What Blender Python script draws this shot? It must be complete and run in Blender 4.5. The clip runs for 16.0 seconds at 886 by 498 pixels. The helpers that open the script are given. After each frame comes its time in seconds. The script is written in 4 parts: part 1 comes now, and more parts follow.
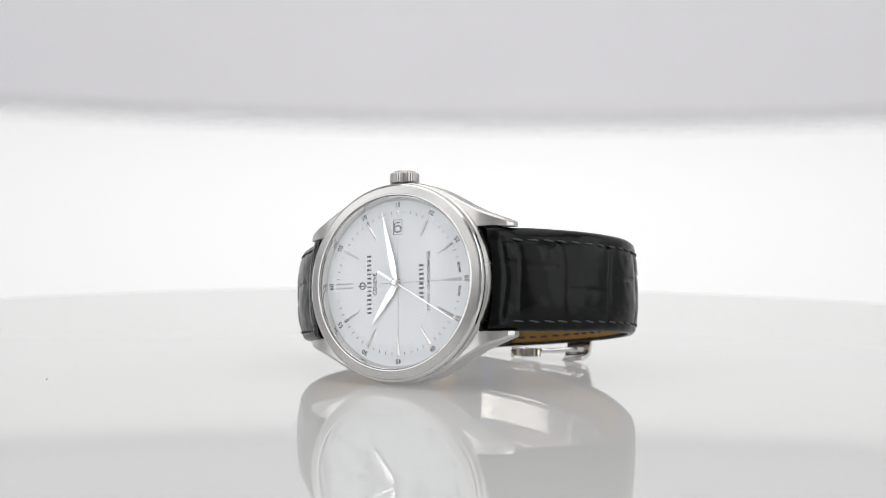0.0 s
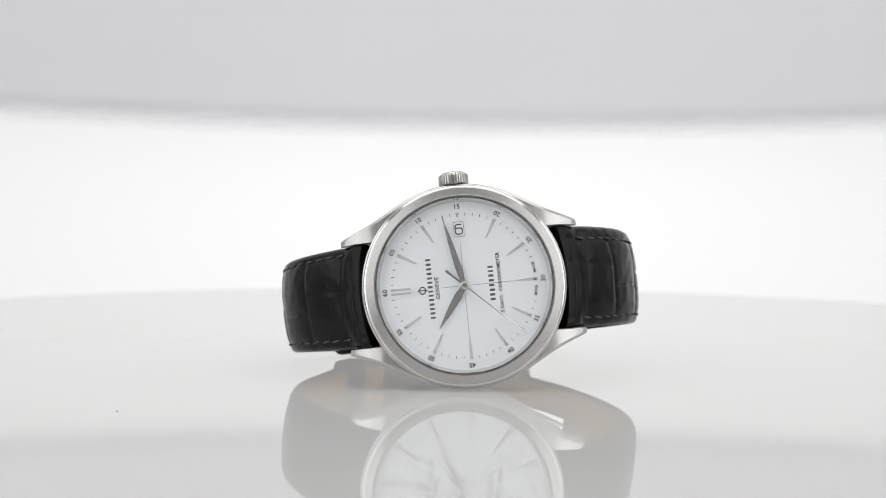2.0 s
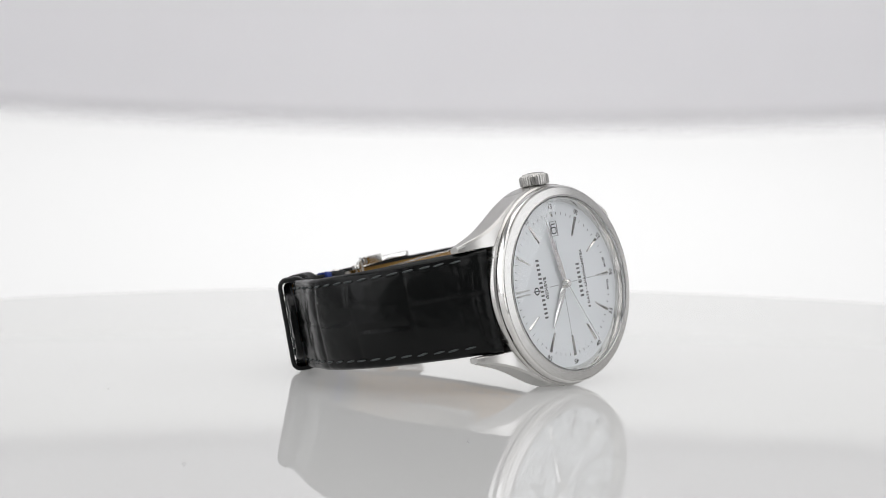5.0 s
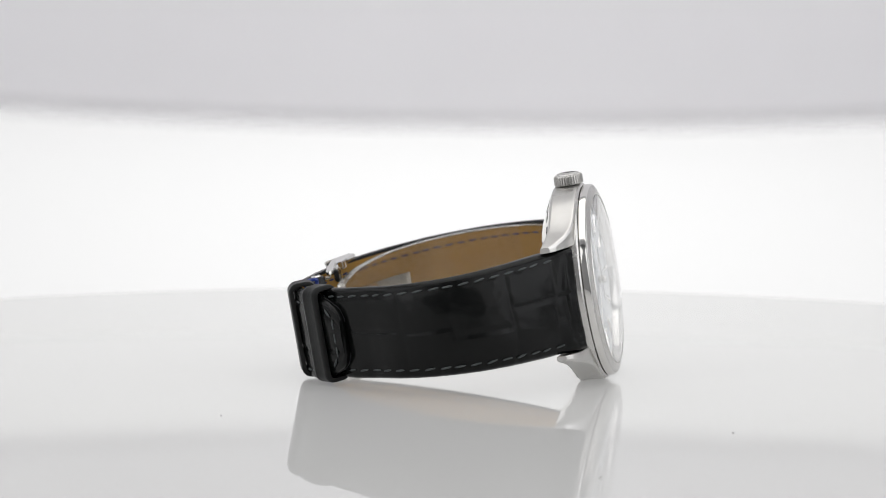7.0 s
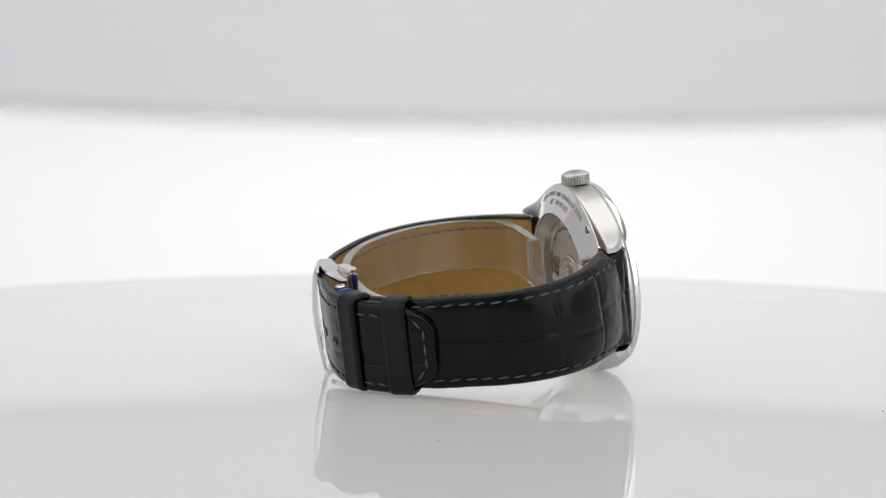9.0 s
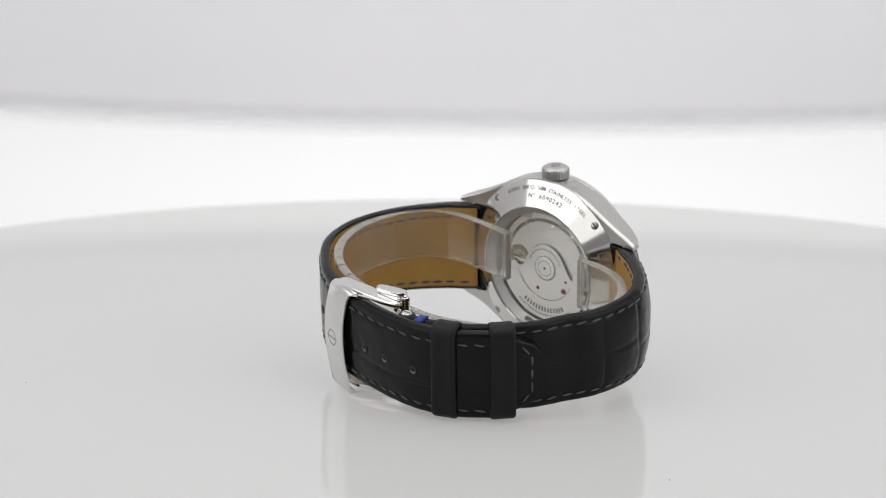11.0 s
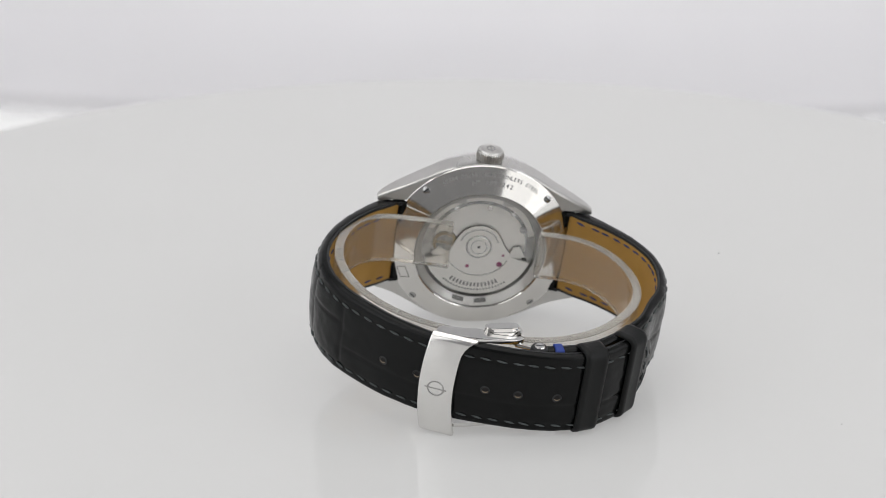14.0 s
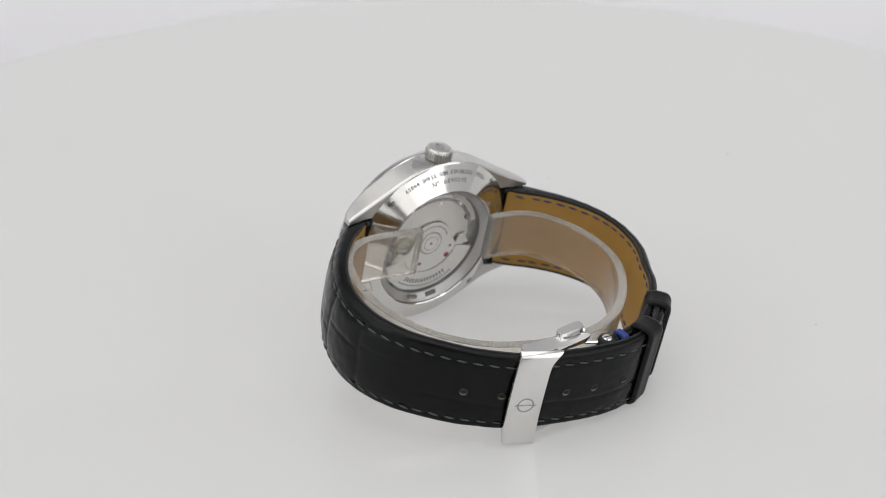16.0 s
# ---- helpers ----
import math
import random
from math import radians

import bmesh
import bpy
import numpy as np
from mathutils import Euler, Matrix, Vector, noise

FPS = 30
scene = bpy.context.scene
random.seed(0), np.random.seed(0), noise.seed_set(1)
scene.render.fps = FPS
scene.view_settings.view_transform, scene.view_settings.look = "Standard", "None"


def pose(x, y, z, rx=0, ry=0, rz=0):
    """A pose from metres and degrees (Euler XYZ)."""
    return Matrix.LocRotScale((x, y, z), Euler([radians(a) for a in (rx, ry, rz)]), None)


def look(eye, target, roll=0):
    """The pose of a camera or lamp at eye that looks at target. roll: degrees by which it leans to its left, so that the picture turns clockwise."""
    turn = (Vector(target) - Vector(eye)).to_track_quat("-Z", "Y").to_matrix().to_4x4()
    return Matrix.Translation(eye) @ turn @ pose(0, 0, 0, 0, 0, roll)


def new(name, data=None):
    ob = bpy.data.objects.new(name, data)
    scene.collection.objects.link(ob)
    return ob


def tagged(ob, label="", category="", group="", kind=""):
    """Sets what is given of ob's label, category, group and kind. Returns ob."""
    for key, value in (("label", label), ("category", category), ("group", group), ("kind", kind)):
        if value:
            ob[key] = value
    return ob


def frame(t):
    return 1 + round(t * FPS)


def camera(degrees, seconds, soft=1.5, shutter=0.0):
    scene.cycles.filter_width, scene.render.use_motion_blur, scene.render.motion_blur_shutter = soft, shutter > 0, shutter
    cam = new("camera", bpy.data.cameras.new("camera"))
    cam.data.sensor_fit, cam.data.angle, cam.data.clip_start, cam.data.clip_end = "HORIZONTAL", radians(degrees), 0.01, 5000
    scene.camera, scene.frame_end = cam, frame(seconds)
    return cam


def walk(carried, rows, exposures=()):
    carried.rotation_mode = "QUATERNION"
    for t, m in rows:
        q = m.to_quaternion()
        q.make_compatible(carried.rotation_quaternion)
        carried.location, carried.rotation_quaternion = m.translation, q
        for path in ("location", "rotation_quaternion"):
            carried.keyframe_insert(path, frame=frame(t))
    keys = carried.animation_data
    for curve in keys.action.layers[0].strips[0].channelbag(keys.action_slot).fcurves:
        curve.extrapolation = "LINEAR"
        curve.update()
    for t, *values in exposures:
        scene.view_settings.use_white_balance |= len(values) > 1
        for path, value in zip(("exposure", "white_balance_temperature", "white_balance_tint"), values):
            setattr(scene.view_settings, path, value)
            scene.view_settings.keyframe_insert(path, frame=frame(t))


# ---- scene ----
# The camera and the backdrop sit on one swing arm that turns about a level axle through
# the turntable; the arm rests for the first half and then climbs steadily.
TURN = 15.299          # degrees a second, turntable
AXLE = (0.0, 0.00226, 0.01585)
CAM_BASE = look((0, -0.38508, 0.05099),
                (-0.017115 * 0.38, -0.38508 + 0.99768 * 0.38, 0.05099 - 0.065929 * 0.38), 0.54)
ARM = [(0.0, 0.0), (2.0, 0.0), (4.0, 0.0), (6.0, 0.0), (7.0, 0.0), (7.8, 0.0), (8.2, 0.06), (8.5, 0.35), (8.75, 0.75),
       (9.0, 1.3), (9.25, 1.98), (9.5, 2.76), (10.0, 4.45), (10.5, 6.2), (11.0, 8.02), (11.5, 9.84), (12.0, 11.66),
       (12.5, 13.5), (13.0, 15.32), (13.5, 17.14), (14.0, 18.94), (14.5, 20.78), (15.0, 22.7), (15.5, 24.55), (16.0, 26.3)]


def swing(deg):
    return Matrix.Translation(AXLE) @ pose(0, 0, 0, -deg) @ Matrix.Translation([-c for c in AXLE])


cam = camera(26.81, 16.0, soft=0.85)
cam.data.dof.use_dof = True
cam.data.dof.focus_distance = 0.36
cam.data.dof.aperture_fstop = 25.0
walk(cam, [(t, swing(a) @ CAM_BASE) for t, a in ARM])

# ---------------------------------------------------------------- light
world = bpy.data.worlds.new("studio_dim")
world.use_nodes = True
world.node_tree.nodes["Background"].inputs["Color"].default_value = (0.9, 0.93, 1.0, 1)
world.node_tree.nodes["Background"].inputs["Strength"].default_value = 0.05
scene.world = world
scene.view_settings.exposure = 0.0


def softbox(name, eye, target, sx, sy, watts, colour=(1, 1, 1)):
    lamp = bpy.data.lights.new(name, "AREA")
    lamp.shape, lamp.size, lamp.size_y, lamp.energy, lamp.color = "RECTANGLE", sx, sy, watts, colour
    ob = new(name, lamp)
    ob.matrix_world = look(eye, target)
    return ob


softbox("softbox_overhead", (0, -0.1, 0.93), (0, -0.1, 0), 1.2, 1.1, 5.8, (1.0, 0.985, 0.96))
softbox("softbox_left", (-0.85, -0.2, 0.3), (0, 0, 0.05), 1.0, 0.9, 3.3, (0.96, 0.97, 1.0))
softbox("softbox_right", (0.85, -0.2, 0.3), (0, 0, 0.05), 1.0, 0.9, 3.3, (0.96, 0.97, 1.0))
softbox("softbox_front_left", (-0.48, -0.84, 0.35), (0, 0, 0.05), 0.8, 0.9, 2.5)
softbox("softbox_front_right", (0.48, -0.84, 0.35), (0, 0, 0.05), 0.8, 0.9, 2.5)


# ---------------------------------------------------------------- materials
def mat(name, colour=(0.8, 0.8, 0.8), rough=0.5, metal=0.0, spec=0.5):
    m = bpy.data.materials.new(name)
    m.use_nodes = True
    b = m.node_tree.nodes["Principled BSDF"]
    b.inputs["Base Color"].default_value = (*colour, 1)
    b.inputs["Roughness"].default_value = rough
    b.inputs["Metallic"].default_value = metal
    b.inputs["Specular IOR Level"].default_value = spec
    return m


def node(m, kind, **values):
    n = m.node_tree.nodes.new(kind)
    for key, value in values.items():
        n.inputs[key.replace("_", " ")].default_value = value
    return n


def link(m, a, out, b, into):
    m.node_tree.links.new(a.outputs[out], b.inputs[into])


def vary(m, low, high, scale, rough=None, bump=0.0, bump_scale=None, stretch=(1, 1, 1), distance=0.0002, detail=4.0):
    """Colour between low and high by noise, roughness likewise, and a fine bump, at the given scale per metre."""
    b = m.node_tree.nodes["Principled BSDF"]
    co = m.node_tree.nodes.new("ShaderNodeTexCoord")
    mp = m.node_tree.nodes.new("ShaderNodeMapping")
    mp.inputs["Scale"].default_value = stretch
    link(m, co, "Object", mp, "Vector")
    n = node(m, "ShaderNodeTexNoise", Scale=scale, Detail=detail)
    link(m, mp, "Vector", n, "Vector")
    ramp = m.node_tree.nodes.new("ShaderNodeMix")
    ramp.data_type = "RGBA"
    ramp.inputs[6].default_value, ramp.inputs[7].default_value = (*low, 1), (*high, 1)
    link(m, n, "Fac", ramp, 0)
    m.node_tree.links.new(ramp.outputs[2], b.inputs["Base Color"])
    if rough:
        r = node(m, "ShaderNodeMapRange")
        r.inputs[3].default_value, r.inputs[4].default_value = rough
        link(m, n, "Fac", r, "Value")
        link(m, r, "Result", b, "Roughness")
    if bump:
        f = node(m, "ShaderNodeTexNoise", Scale=bump_scale or scale * 6, Detail=3.0)
        link(m, mp, "Vector", f, "Vector")
        bp = node(m, "ShaderNodeBump", Strength=bump, Distance=distance)
        link(m, f, "Fac", bp, "Height")
        link(m, bp, "Normal", b, "Normal")
    return m


def glow(name, colour, strength):
    m = bpy.data.materials.new(name)
    m.use_nodes = True
    b = m.node_tree.nodes["Principled BSDF"]
    b.inputs["Base Color"].default_value = (0.18, 0.18, 0.18, 1)
    b.inputs["Emission Color"].default_value = (*colour, 1)
    b.inputs["Emission Strength"].default_value = strength
    return m


def clear(name, colour=(1, 1, 1), ior=1.45, rough=0.0):
    m = mat(name, colour, rough)
    b = m.node_tree.nodes["Principled BSDF"]
    b.inputs["Transmission Weight"].default_value = 1.0
    b.inputs["IOR"].default_value = ior
    return m


SATIN = vary(mat("satin_steel", rough=0.3, metal=1.0), (0.52, 0.512, 0.495), (0.58, 0.572, 0.555), 700, rough=(0.26, 0.36), bump=0.1, bump_scale=6000, distance=0.00002)
POLISHED = vary(mat("polished_steel", rough=0.07, metal=1.0), (0.68, 0.67, 0.652), (0.76, 0.75, 0.732), 180, rough=(0.05, 0.10))
BRUSHED = vary(mat("brushed_steel", rough=0.25, metal=1.0), (0.50, 0.492, 0.475), (0.60, 0.592, 0.575), 900, rough=(0.2, 0.32),
               bump=0.25, bump_scale=5000, stretch=(0.06, 0.06, 1.0), distance=0.00003)
# darker steel copy: shade in the movement's gaps, and engraved marks
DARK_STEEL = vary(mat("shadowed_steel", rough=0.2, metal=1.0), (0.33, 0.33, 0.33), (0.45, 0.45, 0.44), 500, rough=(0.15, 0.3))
RING_STEEL = vary(mat("grey_steel_ring", rough=0.45, metal=1.0), (0.50, 0.492, 0.475), (0.58, 0.572, 0.555), 600, rough=(0.4, 0.5))
LEATHER = vary(mat("black_leather", rough=0.22, spec=0.17), (0.0016, 0.0019, 0.0019), (0.0036, 0.0041, 0.0040), 260, rough=(0.14, 0.28),
               bump=0.3, bump_scale=1300, distance=0.00008)
KEEPER_LEATHER = vary(mat("black_keeper_leather", rough=0.42, spec=0.2), (0.0022, 0.0026, 0.0026), (0.0048, 0.0053, 0.0052), 300, rough=(0.34, 0.5),
                      bump=0.35, bump_scale=1500, distance=0.0001)
LEATHER_EDGE = vary(mat("black_edge_paint", rough=0.5, spec=0.3), (0.008, 0.009, 0.010), (0.016, 0.017, 0.018), 700, bump=0.2)
LINING = vary(mat("tan_lining_leather", rough=0.6, spec=0.2), (0.28, 0.152, 0.033), (0.375, 0.215, 0.056), 240, rough=(0.5, 0.7),
              bump=0.3, bump_scale=3000, distance=0.0001)
THREAD = vary(mat("dark_green_thread", rough=0.7, spec=0.2), (0.038, 0.043, 0.044), (0.08, 0.088, 0.088), 5000, bump=0.6, bump_scale=9000, distance=0.0001)
NAVY = vary(mat("navy_thread", rough=0.7), (0.010, 0.015, 0.06), (0.02, 0.03, 0.11), 3000)
BLUE = vary(mat("blue_thread", rough=0.6), (0.006, 0.022, 0.15), (0.012, 0.04, 0.24), 2500)
DIAL = vary(mat("white_dial_lacquer", rough=0.35, spec=0.4), (0.69, 0.715, 0.735), (0.73, 0.752, 0.768), 150, rough=(0.3, 0.42))
INK = vary(mat("dark_grey_print", rough=0.5), (0.012, 0.013, 0.014), (0.022, 0.023, 0.024), 900)
BAR_INK = vary(mat("dark_mark_print", rough=0.5), (0.075, 0.077, 0.08), (0.11, 0.112, 0.115), 900)
PALE_INK = vary(mat("pale_grey_print", rough=0.5), (0.22, 0.225, 0.23), (0.30, 0.305, 0.31), 900)
ETCH = vary(mat("etched_steel", rough=0.5, metal=0.6), (0.16, 0.16, 0.16), (0.24, 0.24, 0.235), 900)
LINE_ETCH = vary(mat("fine_etched_line", rough=0.55, metal=0.5), (0.20, 0.198, 0.192), (0.28, 0.277, 0.27), 900)
BOW_STEEL = vary(mat("satin_clasp_steel", rough=0.28, metal=1.0), (0.71, 0.70, 0.682), (0.75, 0.74, 0.722), 300, rough=(0.2, 0.23))
MARK_STEEL = vary(mat("matt_engraved_steel", rough=0.45, metal=1.0), (0.36, 0.355, 0.345), (0.44, 0.435, 0.425), 900)
BACK_STEEL = vary(mat("fine_polished_steel", rough=0.08, metal=1.0), (0.68, 0.665, 0.635), (0.74, 0.725, 0.695), 180, rough=(0.06, 0.11))
BEZEL_STEEL = vary(mat("satin_bezel_steel", rough=0.24, metal=1.0), (0.48, 0.473, 0.458), (0.54, 0.533, 0.518), 500, rough=(0.2, 0.29))
CRYSTAL = clear("sapphire_crystal", (1, 1, 1), 1.33)
CUFF = clear("clear_plastic", (0.93, 0.905, 0.865), 1.45, 0.13)
CUFF.node_tree.nodes["Principled BSDF"].inputs["Transmission Weight"].default_value = 0.97
FROST = clear("frosted_plastic_rim", (0.66, 0.64, 0.60), 1.45, 0.2)
FROST.node_tree.nodes["Principled BSDF"].inputs["Transmission Weight"].default_value = 0.85
PLATE = vary(mat("rhodium_plate", rough=0.45, metal=1.0), (0.76, 0.745, 0.71), (0.85, 0.835, 0.80), 700, rough=(0.4, 0.52),
             bump=0.15, bump_scale=4000, distance=0.00003)
RUBY = mat("ruby_jewel", (0.22, 0.03, 0.10), 0.15)
BRASS = vary(mat("brass_wheel", rough=0.3, metal=1.0), (0.34, 0.27, 0.16), (0.44, 0.36, 0.22), 900)
WALL = vary(mat("white_wall_paint", rough=0.8), (0.72, 0.72, 0.73), (0.78, 0.78, 0.79), 6, bump=0.1, bump_scale=300)
# coat for the unseen wall behind the camera, greyed to darken steel reflections
GREY_WALL = vary(mat("mid_grey_wall", rough=0.9, spec=0.1), (0.24, 0.24, 0.242), (0.30, 0.30, 0.302), 9, bump=0.2, bump_scale=300)
FLOOR = vary(mat("grey_studio_floor", rough=0.7), (0.50, 0.50, 0.51), (0.57, 0.57, 0.58), 5, bump=0.1, bump_scale=200)
GREY_SHEET = vary(mat("pale_grey_sheet", rough=0.85, spec=0.1), (0.70, 0.69, 0.705), (0.82, 0.812, 0.835), 5, bump=0.1, bump_scale=400)
LIGHT_SHEET = glow("backlit_diffuser", (1.0, 0.998, 0.996), 0.82)


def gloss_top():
    """White acrylic, glow added to weaken shadows: matt body under a thin clear gloss that mirrors at a flat angle."""
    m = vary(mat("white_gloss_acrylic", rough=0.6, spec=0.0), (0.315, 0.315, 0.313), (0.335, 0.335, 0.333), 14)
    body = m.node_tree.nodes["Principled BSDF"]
    # added emission; no lamp below the disc is known
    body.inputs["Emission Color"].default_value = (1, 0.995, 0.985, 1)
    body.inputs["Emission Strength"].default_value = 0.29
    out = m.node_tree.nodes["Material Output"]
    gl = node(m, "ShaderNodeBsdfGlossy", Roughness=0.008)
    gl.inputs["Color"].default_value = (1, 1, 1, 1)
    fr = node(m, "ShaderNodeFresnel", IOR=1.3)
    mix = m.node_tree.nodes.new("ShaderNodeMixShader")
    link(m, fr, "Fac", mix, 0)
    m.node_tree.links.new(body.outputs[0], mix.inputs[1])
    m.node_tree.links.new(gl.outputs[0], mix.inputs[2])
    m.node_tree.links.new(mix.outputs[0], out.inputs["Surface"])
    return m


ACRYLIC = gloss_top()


def soften_edge(m, low, high, sag):
    """The sheet's lower edge fades out between two heights (metres) in place of lens blur, lowest in its middle."""
    nt = m.node_tree
    co = nt.nodes.new("ShaderNodeTexCoord")
    sep = nt.nodes.new("ShaderNodeSeparateXYZ")
    link(m, co, "Object", sep, "Vector")
    sq = nt.nodes.new("ShaderNodeMath")
    sq.operation = "MULTIPLY"
    link(m, sep, "X", sq, 0)
    link(m, sep, "X", sq, 1)
    lift = nt.nodes.new("ShaderNodeMath")
    lift.operation = "MULTIPLY_ADD"
    link(m, sq, "Value", lift, 0)
    lift.inputs[1].default_value = -sag
    link(m, sep, "Z", lift, 2)
    ramp = nt.nodes.new("ShaderNodeMapRange")
    ramp.interpolation_type = "SMOOTHSTEP"
    ramp.inputs[1].default_value, ramp.inputs[2].default_value = low, high
    link(m, lift, "Value", ramp, "Value")
    link(m, ramp, "Result", nt.nodes["Principled BSDF"], "Alpha")


def uneven(m, strength, spread):
    """The diffuser's emission is set to fall off towards the sides; no lamp stands behind it."""
    nt = m.node_tree
    co = nt.nodes.new("ShaderNodeTexCoord")
    mp = nt.nodes.new("ShaderNodeMapping")
    mp.inputs["Scale"].default_value = spread
    link(m, co, "Object", mp, "Vector")
    ln = nt.nodes.new("ShaderNodeVectorMath")
    ln.operation = "LENGTH"
    link(m, mp, "Vector", ln, 0)
    ramp = nt.nodes.new("ShaderNodeMapRange")
    ramp.interpolation_type = "SMOOTHSTEP"
    ramp.inputs[3].default_value, ramp.inputs[4].default_value = strength
    nt.links.new(ln.outputs["Value"], ramp.inputs["Value"])
    link(m, ramp, "Result", nt.nodes["Principled BSDF"], "Emission Strength")


soften_edge(GREY_SHEET, 0.0455, 0.0585, 0.19)
uneven(LIGHT_SHEET, (0.86, 0.70), (3.6, 0.0, 6.0))
MM = 0.001


# ---------------------------------------------------------------- mesh helpers (millimetres in, metres out)
def part(name, bm, material, parent=None, label="", smooth=True, sharp=35):
    """Link a bmesh as one mesh object under a thing or a part."""
    me = bpy.data.meshes.new(name)
    bmesh.ops.recalc_face_normals(bm, faces=bm.faces)
    if smooth:
        for f in bm.faces:
            f.smooth = True
        for e in bm.edges:
            if len(e.link_faces) == 2 and e.calc_face_angle(0) > radians(sharp):
                e.smooth = False
    bm.to_mesh(me)
    bm.free()
    me.materials.append(material)
    ob = new(name, me)
    ob.parent = parent
    if label:
        ob["label"] = label
    return ob


def share(name, me, m, parent):
    """One more object on a mesh that is already made."""
    ob = new(name, me)
    ob.parent = parent
    ob.matrix_basis = m
    return ob


def lathe(profile, n=96, axis="y", centre=(0, 0, 0), closed=True):
    """Turn (radius, height) points about the axis y (height along +y) or z."""
    bm = bmesh.new()
    rings = []
    for r, h in profile:
        ring = []
        for k in range(n):
            a = 2 * math.pi * k / n
            c, s = math.cos(a) * r, math.sin(a) * r
            p = (c, h, s) if axis == "y" else (c, s, h)
            ring.append(bm.verts.new([(p[i] + centre[i]) * MM for i in range(3)]))
        rings.append(ring)
    pairs = list(zip(rings, rings[1:])) + ([(rings[-1], rings[0])] if closed else [])
    for a, b in pairs:
        for k in range(n):
            bm.faces.new((a[k], a[(k + 1) % n], b[(k + 1) % n], b[k]))
    if not closed:
        for ring in (rings[0], rings[-1]):
            bm.faces.new(ring)
    return bm


def prism(outline, h0, h1, plane="xz", bevel=0.0):
    """Extrude an outline of (a, b) points from h0 to h1 along the third axis."""
    bm = bmesh.new()
    order = {"xz": lambda a, b, h: (a, h, b), "xy": lambda a, b, h: (a, b, h), "yz": lambda a, b, h: (h, a, b)}[plane]
    lo = [bm.verts.new([c * MM for c in order(a, b, h0)]) for a, b in outline]
    hi = [bm.verts.new([c * MM for c in order(a, b, h1)]) for a, b in outline]
    bm.faces.new(lo)
    bm.faces.new(hi)
    n = len(outline)
    for k in range(n):
        bm.faces.new((lo[k], lo[(k + 1) % n], hi[(k + 1) % n], hi[k]))
    if bevel:
        bmesh.ops.recalc_face_normals(bm, faces=bm.faces)
        bmesh.ops.bevel(bm, geom=[e for e in bm.edges], offset=bevel * MM, segments=2, affect="EDGES", clamp_overlap=True)
    return bm


def block(x0, x1, y0, y1, z0, z1, bevel=0.0):
    return prism([(x0, y0), (x1, y0), (x1, y1), (x0, y1)], z0, z1, "xy", bevel)


def loft(sections, cap=True, loop=False):
    """Skin equal closed sections (lists of points in millimetres)."""
    bm = bmesh.new()
    rows = [[bm.verts.new([c * MM for c in p]) for p in sec] for sec in sections]
    n = len(rows[0])
    for a, b in list(zip(rows, rows[1:])) + ([(rows[-1], rows[0])] if loop else []):
        for k in range(n):
            bm.faces.new((a[k], a[(k + 1) % n], b[(k + 1) % n], b[k]))
    if cap and not loop:
        bm.faces.new(rows[0])
        bm.faces.new(rows[-1])
    return bm


def spline(points, step=0.35):
    """A smooth line through 2D points, evenly stepped: places, left-hand normals and lengths."""
    p = np.array(points, float)
    p = np.vstack([2 * p[0] - p[1], p, 2 * p[-1] - p[-2]])
    out = []
    for i in range(1, len(p) - 2):
        for u in np.linspace(0, 1, 40, endpoint=False):
            out.append(0.5 * (2 * p[i] + (p[i + 1] - p[i - 1]) * u + (2 * p[i - 1] - 5 * p[i] + 4 * p[i + 1] - p[i + 2]) * u * u
                              + (3 * p[i] - p[i - 1] - 3 * p[i + 1] + p[i + 2]) * u ** 3))
    out.append(p[-2])
    out = np.array(out)
    s = np.concatenate([[0], np.cumsum(np.linalg.norm(np.diff(out, axis=0), axis=1))])
    n = max(3, int(s[-1] / step))
    q = np.linspace(0, s[-1], n)
    xy = np.stack([np.interp(q, s, out[:, 0]), np.interp(q, s, out[:, 1])], 1)
    t = np.gradient(xy, axis=0)
    t /= np.linalg.norm(t, axis=1)[:, None]
    return xy, np.stack([-t[:, 1], t[:, 0]], 1), q


def writing(text, size, centre=(0, 0), turn=0.0, spacing=1.0, depth=0.02):
    """Flat letters as a bmesh in a (u right, v up) plane, in millimetres."""
    cu = bpy.data.curves.new("text", "FONT")
    cu.body, cu.size, cu.align_x, cu.align_y, cu.space_character, cu.extrude = text, size, "CENTER", "CENTER", spacing, depth
    cu.resolution_u = 3
    cu.offset = size * 0.016
    ob = bpy.data.objects.new("text", cu)
    scene.collection.objects.link(ob)
    me = bpy.data.meshes.new_from_object(ob.evaluated_get(bpy.context.evaluated_depsgraph_get()))
    bm = bmesh.new()
    bm.from_mesh(me)
    bpy.data.objects.remove(ob)
    bpy.data.curves.remove(cu)
    bpy.data.meshes.remove(me)
    bm.transform(Matrix.Translation((*centre, 0)) @ pose(0, 0, 0, 0, 0, turn))
    return bm


# dial plane: u runs to three o'clock (+z), v to twelve (-x), w out of the dial (-y)
FACE = Matrix(((0, -1, 0, 0), (0, 0, -1, 0), (1, 0, 0, 0), (0, 0, 0, 1)))
# case back, read from behind with three o'clock up: u runs to -x, v to +z, w to +y
BACK = Matrix(((-1, 0, 0, 0), (0, 0, 1, 0), (0, 1, 0, 0), (0, 0, 0, 1)))


def on_plane(bm, plane, lift):
    bm.transform(Matrix.Scale(MM, 4) @ plane @ Matrix.Translation((0, 0, lift)))
    return bm


